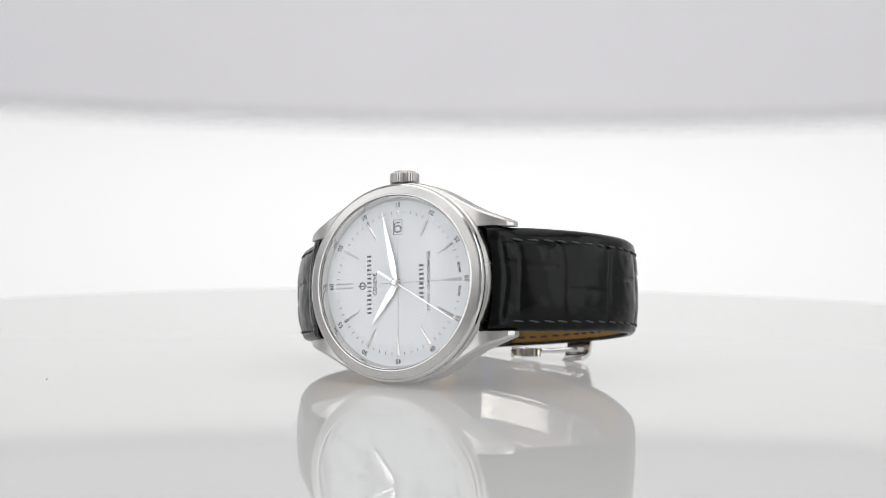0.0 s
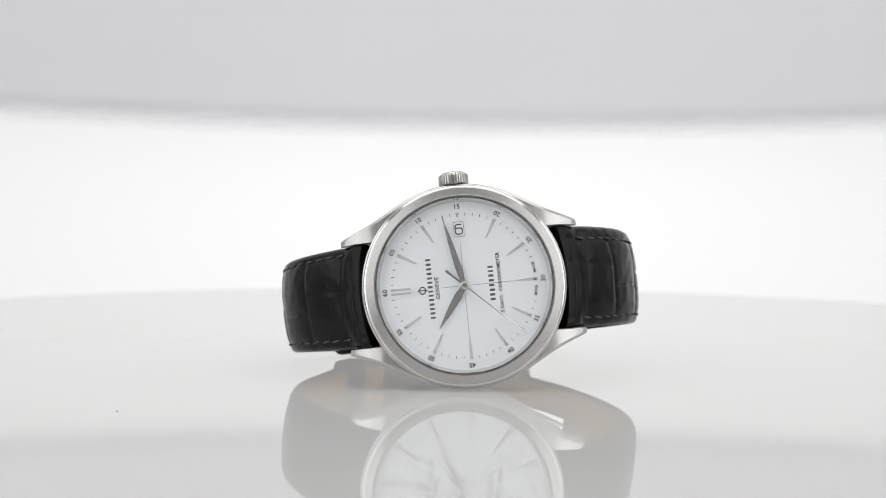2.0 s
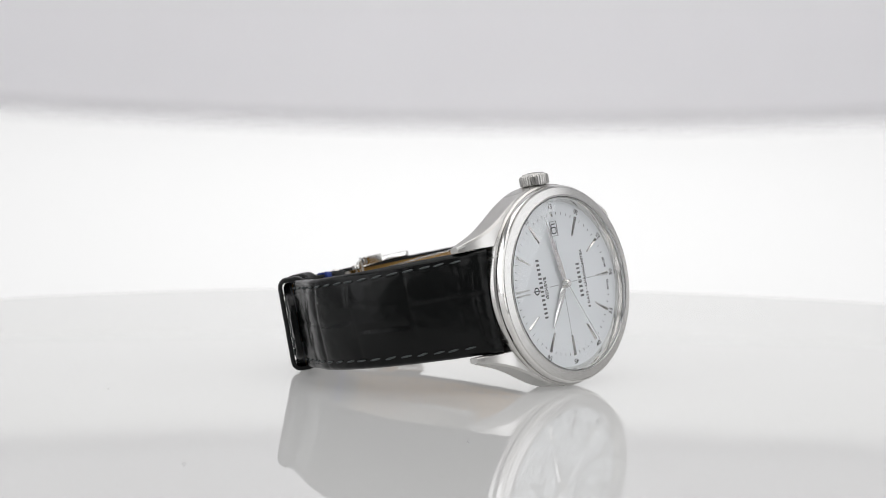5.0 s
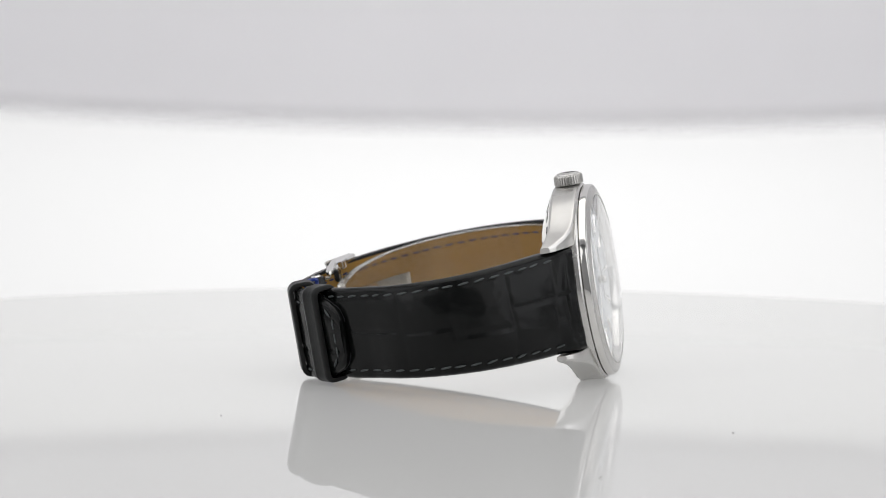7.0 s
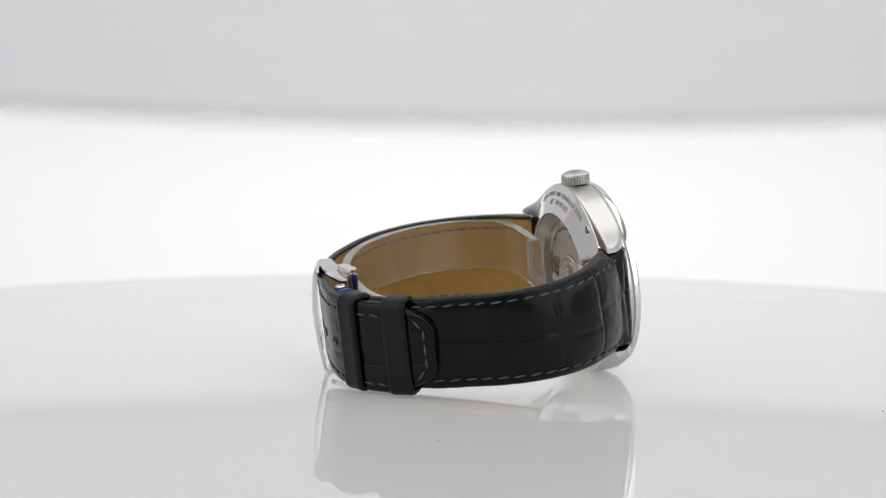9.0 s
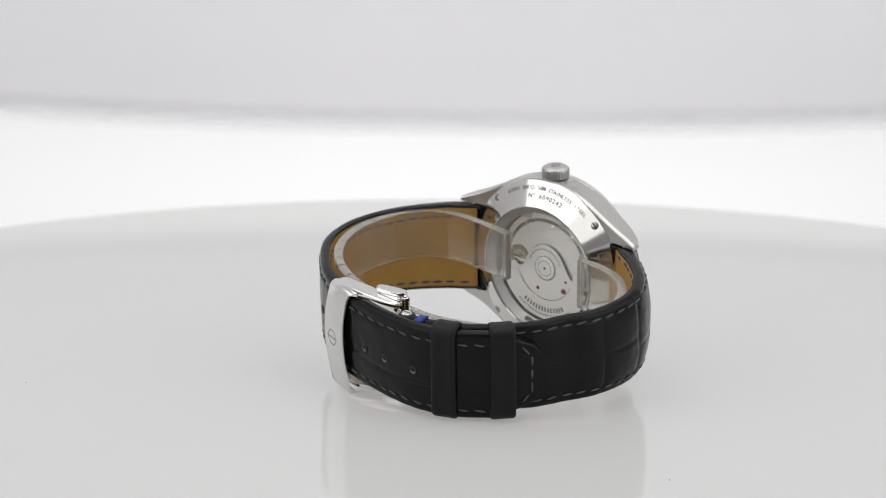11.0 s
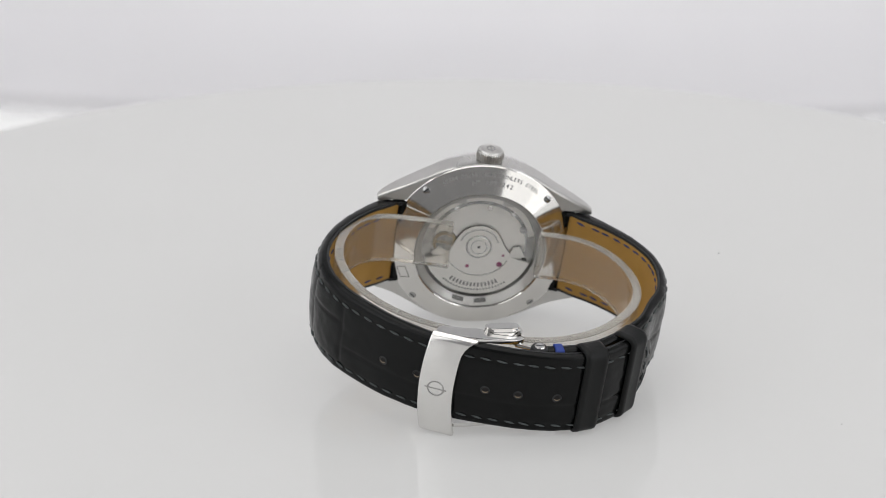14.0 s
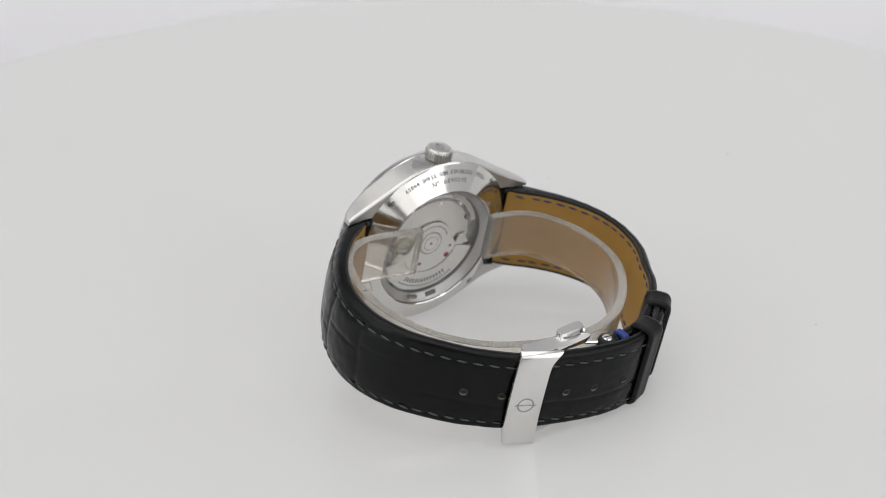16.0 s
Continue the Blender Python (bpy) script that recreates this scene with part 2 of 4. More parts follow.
# ---------------------------------------------------------------- the studio
# Walls out of view, kept close and white to even out steel reflections.
def room():
    def wall(name, x0, x1, y0, y1, z0, z1, m):
        tagged(part(name, block(x0, x1, y0, y1, z0, z1), m, smooth=False), kind="structure")
    wall("wall_north", -900, 900, 900, 960, -700, 1000, WALL)
    wall("wall_south", -900, 900, -960, -900, -700, 1000, GREY_WALL)
    wall("wall_east", 900, 960, -900, 900, -700, 1000, WALL)
    wall("wall_west", -960, -900, -900, 900, -700, 1000, WALL)
    wall("ceiling", -900, 900, -900, 900, 1000, 1060, WALL)
    wall("floor", -900, 900, -900, 900, -760, -700, FLOOR)


room()


def turntable():
    table = tagged(new("turntable"), "round white glossy acrylic turntable under the watch", "turntable")
    R = 203.0
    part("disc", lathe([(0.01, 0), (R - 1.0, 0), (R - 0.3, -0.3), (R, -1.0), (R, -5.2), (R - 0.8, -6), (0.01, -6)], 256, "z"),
         ACRYLIC, table, "white glossy acrylic disc with an added glow", smooth=False)
    part("spindle", lathe([(0.01, -6), (45, -6), (45, -30), (22, -34), (22, -680), (70, -690), (70, -700), (0.01, -700)], 64, "z"),
         BRUSHED, table, "brushed metal spindle")
    specks = bmesh.new()
    for a, r in [(193, 87), (172, 118), (310, 120), (20, 92), (128, 77)]:
        bmesh.ops.create_icosphere(specks, subdivisions=1, radius=random.uniform(0.1, 0.18) * MM,
                                   matrix=Matrix.Translation((r * MM * math.cos(radians(a)), r * MM * math.sin(radians(a)), 0.0001)))
    tagged(part("dust", specks, mat("dust_grey", (0.25, 0.25, 0.25), 0.9), table, "tiny grey dust specks"), kind="stuff")
    return table


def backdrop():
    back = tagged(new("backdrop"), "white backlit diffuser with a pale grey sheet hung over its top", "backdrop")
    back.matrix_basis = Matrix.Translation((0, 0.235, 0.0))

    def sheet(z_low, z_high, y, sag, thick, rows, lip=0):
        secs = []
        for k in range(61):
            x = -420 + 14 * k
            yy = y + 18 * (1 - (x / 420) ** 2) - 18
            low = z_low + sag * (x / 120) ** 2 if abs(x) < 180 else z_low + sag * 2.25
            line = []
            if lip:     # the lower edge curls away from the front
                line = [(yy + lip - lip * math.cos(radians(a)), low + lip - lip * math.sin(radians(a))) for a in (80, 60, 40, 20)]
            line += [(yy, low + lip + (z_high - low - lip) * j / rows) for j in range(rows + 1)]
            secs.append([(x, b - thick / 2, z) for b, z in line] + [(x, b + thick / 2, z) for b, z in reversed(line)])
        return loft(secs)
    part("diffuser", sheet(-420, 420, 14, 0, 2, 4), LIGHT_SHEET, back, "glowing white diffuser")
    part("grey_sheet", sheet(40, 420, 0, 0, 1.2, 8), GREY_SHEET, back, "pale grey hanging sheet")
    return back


table = turntable()
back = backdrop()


# ---------------------------------------------------------------- the wristwatch
# its own space: origin at the middle of the dial, x from twelve to six o'clock,
# y from the dial to the case back, z to three o'clock, where the crown points up
WATCH_AT = Matrix.Translation((-0.014975, -0.0215, 0.0202)) @ pose(0, 0, 0, 0, 0, -28.828) @ pose(0, 0, 0, -8.799) @ pose(0, 0, 0, 0, -6.11)
watch = tagged(new("wristwatch"), "steel wristwatch with white dial, black strap closed, lying sideways", "wristwatch")
watch.matrix_basis = WATCH_AT


def watch_case():
    part("case", lathe([(16.6, 0.1), (19.5, 0.1), (19.85, 0.4), (20.05, 1.1), (20.1, 4.9), (20.05, 5.4), (19.8, 5.65), (14.5, 4.7), (14.5, 1.0), (16.6, 1.0)], 160),
         BRUSHED, watch, "brushed steel case band", sharp=20)
    part("bezel", lathe([(17.05, -1.0), (17.05, -1.95), (17.2, -2.15), (17.45, -2.15), (17.55, -2.02), (18.95, -1.62), (19.12, -1.5), (19.12, -1.0)], 160),
         BEZEL_STEEL, watch, "satin steel bezel", sharp=14)
    part("bezel_rim", lathe([(19.1, -1.1), (19.13, -1.52), (19.36, -1.38), (19.5, -1.1), (19.52, -0.2), (19.3, 0.02), (17.1, 0.02), (17.1, -1.1)], 160),
         POLISHED, watch, "polished outer bezel rim", sharp=30)
    part("flange", lathe([(17.05, -1.3), (16.95, -1.3), (16.35, -0.1), (16.35, 0.05), (17.05, 0.05)], 160), POLISHED, watch, "inner steel flange ring")
    dome = [(0.01, -3.5), (4, -3.45), (8, -3.25), (12, -2.9), (15, -2.5), (17.0, -2.1)]
    glass = dome + [(r, h + 0.2) for r, h in reversed(dome)]
    xtal = part("crystal", lathe(glass, 96), CRYSTAL, watch, "domed clear sapphire crystal")
    xtal.visible_shadow = False
    # one lug, lofted from the case band to its down-curved tip, and its three mirror images
    st = []
    for u in np.linspace(0, 1, 22):
        x = 4.0 + 19.2 * u
        z_in = 10.15
        z_out = float(np.interp(x, [4, 6, 8, 10, 12, 14, 16, 18, 20, 22, 23.6], [19.68, 19.15, 18.5, 17.65, 16.55, 15.4, 14.3, 13.3, 12.5, 11.75, 11.0]))
        y_f = float(np.interp(x, [4, 9, 14, 17, 20, 22.4, 23.6], [0.5, 0.35, 0.45, 0.8, 1.9, 3.6, 5.2]))
        y_b = float(np.interp(x, [4, 9, 14, 17, 20, 22.2, 23.2], [5.6, 5.65, 5.65, 5.7, 6.0, 6.4, 6.6]))
        b = min(0.55, (z_out - z_in) * 0.42)
        st.append([(x, y_f, z_in + 0.12), (x, y_f, z_out - b), (x, y_f + b * 0.45, z_out - b * 0.2), (x, y_f + b, z_out),
                   (x, y_b - b, z_out), (x, y_b - b * 0.3, z_out - b * 0.3), (x, y_b, z_out - b), (x, y_b, z_in + 0.12), (x, y_b - 0.15, z_in), (x, y_f + 0.15, z_in)])
    for sx in (1, -1):
        for sz in (1, -1):
            part("lug", loft([[(sx * x, y, sz * z) for x, y, z in sec] for sec in st]), SATIN, watch, "tapered steel lug", sharp=14)
    # spring bars between the lugs
    for sx in (1, -1):
        bar = part("spring_bar", lathe([(0.01, -10.2), (0.4, -10.2), (0.55, -9.9), (0.55, 9.9), (0.4, 10.2), (0.01, 10.2)], 16, "z", (sx * 20.2, 5.4, 0)),
                   POLISHED, watch, "thin steel spring bar")
        part("release_stud", lathe([(0.01, 7.2), (0.45, 7.2), (0.6, 7.0), (0.6, 6.0), (0.01, 6.0)], 16, "y", (sx * 20.6, 0, 5.2)), POLISHED, watch, "small steel quick-release stud")
    # crown: fluted rim, domed cap with an oval mark
    def crown_bm():
        bm = bmesh.new()
        n = 32
        rows = []
        for zz, r, flute in [(19.3, 1.9, 0), (20.0, 1.9, 0), (20.02, 2.5, 0.2), (20.2, 2.95, 1), (21.75, 2.95, 1), (22.05, 2.75, 1), (22.15, 2.45, 0.3), (22.2, 2.3, 0), (22.4, 2.2, 0), (22.5, 1.9, 0), (22.55, 0.02, 0)]:
            row = []
            for k in range(n * 4):
                a = 2 * math.pi * k / (n * 4)
                rr = r - (0.34 * flute if k % 4 in (2, 3) else 0)
                row.append(bm.verts.new((rr * math.cos(a) * MM, (2.7 + rr * math.sin(a)) * MM, zz * MM)))
            rows.append(row)
        for a, b in zip(rows, rows[1:]):
            for k in range(n * 4):
                bm.faces.new((a[k], a[(k + 1) % (n * 4)], b[(k + 1) % (n * 4)], b[k]))
        bm.faces.new(rows[0])
        bm.faces.new(rows[-1])
        return bm
    crown = part("crown", crown_bm(), SATIN, watch, "fluted steel crown", sharp=25)
    mark = lathe([(0.72, 22.5), (0.95, 22.5), (0.95, 22.61), (0.72, 22.61)], 32, "z", (0, 0, 0))
    mark.transform(Matrix.Translation((0, 2.7 * MM, 0)))
    part("crown_mark", mark, DARK_STEEL, crown, "small ring mark")
    bar = block(-0.1, 0.1, 1.3, 4.1, 22.45, 22.62)
    part("crown_mark", bar, DARK_STEEL, crown)


def dial():
    plate = part("dial", lathe([(0.01, 0), (16.8, 0), (16.8, 0.3), (0.01, 0.3)], 128), DIAL, watch, "plain white dial")
    # applied hour markers: faceted, tapering towards the middle
    for h in range(12):
        a = h * 30
        inner, outer, w0, w1 = 10.2, 14.3, 0.16, 0.36
        if h == 3:
            inner, outer = 13.35, 14.3
        for off in ((-0.42, 0.42) if h == 0 else (0,)):
            if h == 0:
                w0, w1, inner = 0.17, 0.22, 10.4
            pts = [(inner, -w0, 0), (outer, -w1, 0), (outer, w1, 0), (inner, w0, 0)]
            bm = bmesh.new()
            base = [bm.verts.new((r, s + off, 0)) for r, s, _ in pts]
            top = [bm.verts.new((inner + 0.08, off, 0.34)), bm.verts.new((outer - 0.12, off, 0.42))]
            bm.faces.new(base)
            bm.faces.new((base[0], base[1], top[1], top[0]))
            bm.faces.new((base[2], base[3], top[0], top[1]))
            bm.faces.new((base[1], base[2], top[1]))
            bm.faces.new((base[3], base[0], top[0]))
            # marker space: radial, sideways, out of the dial
            bm.transform(pose(0, 0, 0, 0, 0, 90 - a))
            part("hour_marker", on_plane(bm, FACE, 0.0), POLISHED, plate, "applied faceted steel marker", smooth=False)
    for k in range(60):
        if k % 5:
            bm = bmesh.new()
            bmesh.ops.create_cube(bm, size=1, matrix=Matrix.Translation((13.95, 0, 0)) @ Matrix.Diagonal((0.55, 0.12, 0.03, 1)))
            bm.transform(pose(0, 0, 0, 0, 0, 90 - 6 * k))
            part("minute_tick", on_plane(bm, FACE, 0.01), INK, plate, smooth=False)
    for k in range(5, 65, 5):
        a = 6 * k
        c = (math.sin(radians(a)) * 15.4, math.cos(radians(a)) * 15.4)
        flip = 180 if 20 <= k <= 40 else 0      # the lower numerals stand upright when twelve is up
        part("numeral", on_plane(writing("%02d" % k, 1.3, c, flip - a, 1.05), FACE, 0.02), INK, plate, smooth=False)
    # hairline cross
    for a, r0, r1 in [(0, 1.2, 4.2), (90, 1.2, 8.6), (180, 1.2, 9.9), (270, 1.2, 10.1)]:
        bm = bmesh.new()
        bmesh.ops.create_cube(bm, size=1, matrix=Matrix.Translation(((r0 + r1) / 2, 0, 0)) @ Matrix.Diagonal((r1 - r0, 0.1, 0.03, 1)))
        bm.transform(pose(0, 0, 0, 0, 0, 90 - a))
        part("hairline", on_plane(bm, FACE, 0.012), PALE_INK, plate, smooth=False)
    # date window with frame and figure
    frame_bm = bmesh.new()
    for u0, u1, v0, v1 in [(9.55, 12.5, 0.95, 1.03), (9.55, 12.5, -1.03, -0.95), (9.55, 9.63, -1.03, 1.03), (12.42, 12.5, -1.03, 1.03)]:
        bmesh.ops.create_cube(frame_bm, size=1, matrix=Matrix.Translation(((u0 + u1) / 2, (v0 + v1) / 2, 0)) @ Matrix.Diagonal((u1 - u0, v1 - v0, 0.12, 1)))
    win = part("date_window", on_plane(frame_bm, FACE, 0.05), ETCH, plate, "small framed date window", smooth=False)
    # the figure: one even stroke with round corners, a squarish six
    six = [(11.92, -0.55)]
    for cu, cv, a0, a1 in [(11.52, 0.28, 0, 90), (10.48, 0.28, 90, 180), (10.48, -0.28, 180, 270), (10.86, -0.28, 270, 360)]:
        six += [(cu + 0.4 * math.cos(radians(a0 + (a1 - a0) * k / 5)), cv + 0.4 * math.sin(radians(a0 + (a1 - a0) * k / 5))) for k in range(6)]
    six.append((11.26, 0.62))
    stroke = bmesh.new()
    pts = np.array(six)
    tan = np.gradient(pts, axis=0)
    tan /= np.linalg.norm(tan, axis=1)[:, None]
    side = np.stack([-tan[:, 1], tan[:, 0]], 1) * 0.11
    lines = [[stroke.verts.new((*q, h)) for q in pts + side * k] for k, h in ((1, 0), (1, 0.03), (-1, 0.03), (-1, 0))]
    for c, d in zip(lines, lines[1:]):
        for k in range(len(pts) - 1):
            stroke.faces.new((c[k], c[k + 1], d[k + 1], d[k]))
    part("date_figure", on_plane(stroke, FACE, 0.012), INK, win, smooth=False)
    # maker's mark: ring with a bar, then a line of plain bars, then the town
    ring = lathe([(0.55, 0.0), (0.78, 0.0), (0.78, 0.04), (0.55, 0.04)], 32, "z")
    ring.transform(Matrix.Scale(1000, 4))
    ring.transform(Matrix.Translation((-0.2, 8.15, 0)) @ Matrix.Diagonal((1.0, 0.92, 1, 1)))
    part("maker_mark", on_plane(ring, FACE, 0.01), INK, plate, smooth=False)
    bm = bmesh.new()
    bmesh.ops.create_cube(bm, size=1, matrix=Matrix.Translation((-0.2, 8.15, 0.02)) @ Matrix.Diagonal((0.17, 2.0, 0.04, 1)))
    part("maker_mark", on_plane(bm, FACE, 0.01), INK, plate, smooth=False)

    def bars(total, height, v, count, ink, seed, gap=0.28):
        rnd = random.Random(seed)
        ws = [rnd.uniform(0.8, 1.15) for _ in range(count)]
        k = (total - gap * (count - 1)) / sum(ws)
        u = -total / 2
        for w in ws:
            b = bmesh.new()
            bmesh.ops.create_cube(b, size=1, matrix=Matrix.Translation((u + w * k / 2, v, 0)) @ Matrix.Diagonal((w * k, height, 0.03, 1)))
            part("letter_bar", on_plane(b, FACE, 0.012), ink, plate, smooth=False)
            u += w * k + gap
    bars(11.6, 0.95, 6.6, 14, BAR_INK, 3, 0.46)
    part("town_name", on_plane(writing("GENEVE", 1.12, (0, 5.25), 0, 1.12), FACE, 0.02), INK, plate, smooth=False)
    bars(6.7, 1.0, -5.3, 8, BAR_INK, 5, 0.46)
    part("dial_text", on_plane(writing("5 DAYS · CHRONOMETER", 1.0, (0, -6.95), 0, 1.02), FACE, 0.02), INK, plate, smooth=False)
    part("dial_text", on_plane(writing("SWISS", 0.78, (-2.3, -13.75), -9.5), FACE, 0.02), INK, plate, smooth=False)
    part("dial_text", on_plane(writing("MADE", 0.78, (2.3, -13.75), 9.5), FACE, 0.02), INK, plate, smooth=False)


def pointer(name, outline, clock_deg, lift, ridge, material, label, at=None):
    """A dial pointer along +v with a raised ridge; outline of (half width, distance) from tail to tip."""
    bm = bmesh.new()
    left = [bm.verts.new((-w, d, 0)) for w, d in outline]
    right = [bm.verts.new((w, d, 0)) for w, d in outline]
    mid = [bm.verts.new((0, d, ridge)) for w, d in outline]
    for k in range(len(outline) - 1):
        bm.faces.new((left[k], left[k + 1], mid[k + 1], mid[k]))
        bm.faces.new((mid[k], mid[k + 1], right[k + 1], right[k]))
        bm.faces.new((right[k], right[k + 1], left[k + 1], left[k]))
    bm.faces.new((left[0], mid[0], right[0]))
    bm.faces.new((left[-1], right[-1], mid[-1]))
    ob = part(name, on_plane(bm, FACE, lift), material, watch, label, smooth=False)
    ob.matrix_basis = pose(0, 0, 0, 0, clock_deg, 0)
    return ob


watch_case()
dial()
pointer("hour_pointer", [(0.35, -0.9), (0.62, 0.0), (0.55, 0.8), (0.78, 2.6), (0.5, 6.5), (0.04, 9.9)], 305.2, 0.55, 0.09, POLISHED, "leaf-shaped steel hour pointer")
pointer("minute_pointer", [(0.32, -0.9), (0.55, 0.0), (0.45, 0.8), (0.68, 3.4), (0.45, 8.5), (0.04, 14.3)], 77.3, 0.85, 0.06, POLISHED, "leaf-shaped steel minute pointer")
sweep = pointer("second_pointer", [(0.24, -4.6), (0.2, -1.0), (0.13, 0.0), (0.11, 8.0), (0.08, 15.2)], 0.0, 1.25, 0.02, POLISHED, "thin steel sweep second pointer")
part("centre_cap", lathe([(0.01, -1.75), (0.5, -1.75), (0.75, -1.55), (0.8, -0.3), (0.01, -0.3)], 32), POLISHED, watch, "round steel centre cap")


# ---------------------------------------------------------------- strap, keepers, clasp
def strap_piece(name, outer, half, thick, pad, seed, cuts, label, tip=0.0, stitch_from=5.0, stitch_to=None, lined=True, inset=1.75, lift=0.0):
    """A leather strap half. outer: line of the crest in (x, y); half, thick, pad: (along, value) tables."""
    xy, nrm, s = spline(outer, 0.4)
    inward = -nrm if np.dot(nrm[len(nrm) // 2], xy[len(xy) // 2] - np.array([0, 28])) > 0 else nrm
    L = s[-1]
    rnd = random.Random(seed)
    hw = np.interp(s, *zip(*half))
    th = np.interp(s, *zip(*thick))
    pd = np.interp(s, *zip(*pad))
    if tip:
        k = np.clip((s - (L - tip)) / tip, 0, 1)
        hw = hw * np.interp(k, [0, 0.12, 0.8, 0.93, 1], [1, 0.97, 0.68, 0.58, 0.42])
    dz = lift * np.sin(np.pi * s / L)
    m = 40
    # scale seams: across at the cuts, along in between, each with its own wander
    seams = [(2.5, 0.0, 1.5, 0.3)]      # a rolled end next to the case
    for c in cuts:
        seams.append((c, rnd.uniform(-0.5, 0.5), rnd.uniform(0, 6), rnd.uniform(0.15, 0.25)))
    longs = [(a, b, rnd.uniform(-3.5, 3.5), rnd.uniform(0, 6)) for a, b in zip([0] + list(cuts), list(cuts) + [L])]
    secs = []
    for i in range(len(s)):
        top = []
        for j in range(m + 1):
            v = -1 + 2 * j / m
            z = v * hw[i]
            drop = pd[i] * (abs(v) ** 3.0) + 0.55 * max(0, (abs(v) - 0.93) / 0.07) ** 2
            g = 0
            for c, sl, ph, dp in seams:
                d = s[i] - c - sl * v - 0.22 * math.sin(z * 0.5 + ph)
                g += dp * (math.exp(-(d / 0.4) ** 2) + 0.5 * math.exp(-(d / 1.9) ** 2)) * (1 if abs(v) < 0.78 else 0.35)
            for a, b, z0, ph in longs:
                if a < s[i] < b:
                    d = z - z0 - 0.18 * math.sin(s[i] * 0.3 + ph)
                    g += 0.24 * math.exp(-(d / 0.3) ** 2) * min(1, (s[i] - a) / 1.5, (b - s[i]) / 1.5)
            # stitched furrow along the edges
            g += 0.16 * math.exp(-((hw[i] - abs(z) - (inset if z > 0 else 1.75)) / 0.4) ** 2)
            bump = 0.09 * noise.noise(Vector((s[i] * 0.5, z * 0.5, seed)))
            p = xy[i] + inward[i] * (drop + g + bump)
            # the end is cut in a curve that follows the case
            fade = max(0, 1 - s[i] / 6)
            back_up = (20 - math.sqrt(400 - min(abs(z), 10.2) ** 2)) * fade * 0.48
            tan = np.array([inward[i][1], -inward[i][0]])
            tan = tan if np.dot(tan, xy[min(i + 1, len(s) - 1)] - xy[max(i - 1, 0)]) > 0 else -tan
            p = p - tan * back_up
            top.append((p[0], p[1], z + dz[i]))
        q = xy[i] + inward[i] * (th[i] - 0.55)
        low = [(q[0] - (tan * back_up)[0], q[1], hw[i] * 0.995 + dz[i]), (q[0] - (tan * back_up)[0], q[1], dz[i] - hw[i] * 0.995)]
        secs.append(top + low)
    piece = part(name, loft(secs), LEATHER, watch, label, sharp=60)
    if lined:
        rows = []
        for i in range(0, len(s), 2):
            if s[i] < 1.6:
                continue
            if s[i] > L - 9:
                break
            a, b = xy[i] + inward[i] * (th[i] - 0.548), xy[i] + inward[i] * th[i]
            w = hw[i] - 0.75
            rows.append([(a[0], a[1], w + dz[i]), (b[0], b[1], w + dz[i]), (b[0], b[1], dz[i] - w), (a[0], a[1], dz[i] - w)])
        part("lining", loft(rows), LINING, piece, "tan leather lining")
        for side in (1, -1):
            rows = []
            for i in range(0, len(s), 2):
                a, b = xy[i] + inward[i] * (th[i] - 0.55), xy[i] + inward[i] * (th[i] - 0.08)
                w, w1 = side * hw[i] * 0.99 + dz[i], side * (hw[i] - 0.7) + dz[i]
                rows.append([(a[0], a[1], w), (b[0], b[1], w), (b[0], b[1], w1), (a[0], a[1], w1)])
            part("edge", loft(rows), LEATHER_EDGE, piece, "black painted strap edge")
    # stitches: one mesh, many objects
    sm = bmesh.new()
    bmesh.ops.create_uvsphere(sm, u_segments=8, v_segments=5, radius=1, matrix=Matrix.Diagonal((1.15 * MM, 0.26 * MM, 0.22 * MM, 1)))
    for f in sm.faces:
        f.smooth = True
    outer_mesh, inner_mesh = bpy.data.meshes.new("stitch"), bpy.data.meshes.new("stitch")
    sm.to_mesh(outer_mesh)
    sm.to_mesh(inner_mesh)
    sm.free()
    outer_mesh.materials.append(THREAD)
    inner_mesh.materials.append(NAVY)
    end = stitch_to or (L - 6.5 if tip else L - 3)
    d = stitch_from
    while d < end:
        i = int(np.searchsorted(s, d))
        i = min(max(i, 1), len(s) - 2)
        t = (xy[i + 1] - xy[i - 1]) / np.linalg.norm(xy[i + 1] - xy[i - 1])
        ang = math.degrees(math.atan2(t[1], t[0]))
        for sz in (1, -1):
            zz = sz * (hw[i] - (inset if sz > 0 else 1.75))
            drop = pd[i] * (abs(zz) / hw[i]) ** 3
            p = xy[i] + inward[i] * (drop + 0.06)
            share("stitch", outer_mesh, pose(p[0] * MM, p[1] * MM, (zz + dz[i]) * MM, 0, 7 + rnd.uniform(-4, 4), ang), piece)
            if lined and d < L * 0.72:
                p = xy[i] + inward[i] * (th[i] + 0.02)
                share("stitch", inner_mesh, pose(p[0] * MM, p[1] * MM, (zz + dz[i]) * MM, 0, rnd.uniform(-4, 4), ang), piece)
        d += 3.15
    if tip:
        for along, across, slant in [(2.0, 0.0, 90), (2.0, 2.7, 90), (2.0, -2.7, 90), (3.2, 5.0, 50), (3.2, -5.0, -50)]:
            i = int(np.searchsorted(s, L - along - 0.3))
            t = (xy[i] - xy[i - 3]) / np.linalg.norm(xy[i] - xy[i - 3])
            p = xy[i] + inward[i] * 0.05
            share("stitch", outer_mesh, pose(p[0] * MM, p[1] * MM, across * MM, 0, 0, math.degrees(math.atan2(t[1], t[0]))) @ pose(0, 0, 0, 0, slant, 0), piece)
    return piece, xy, inward, s, hw, th


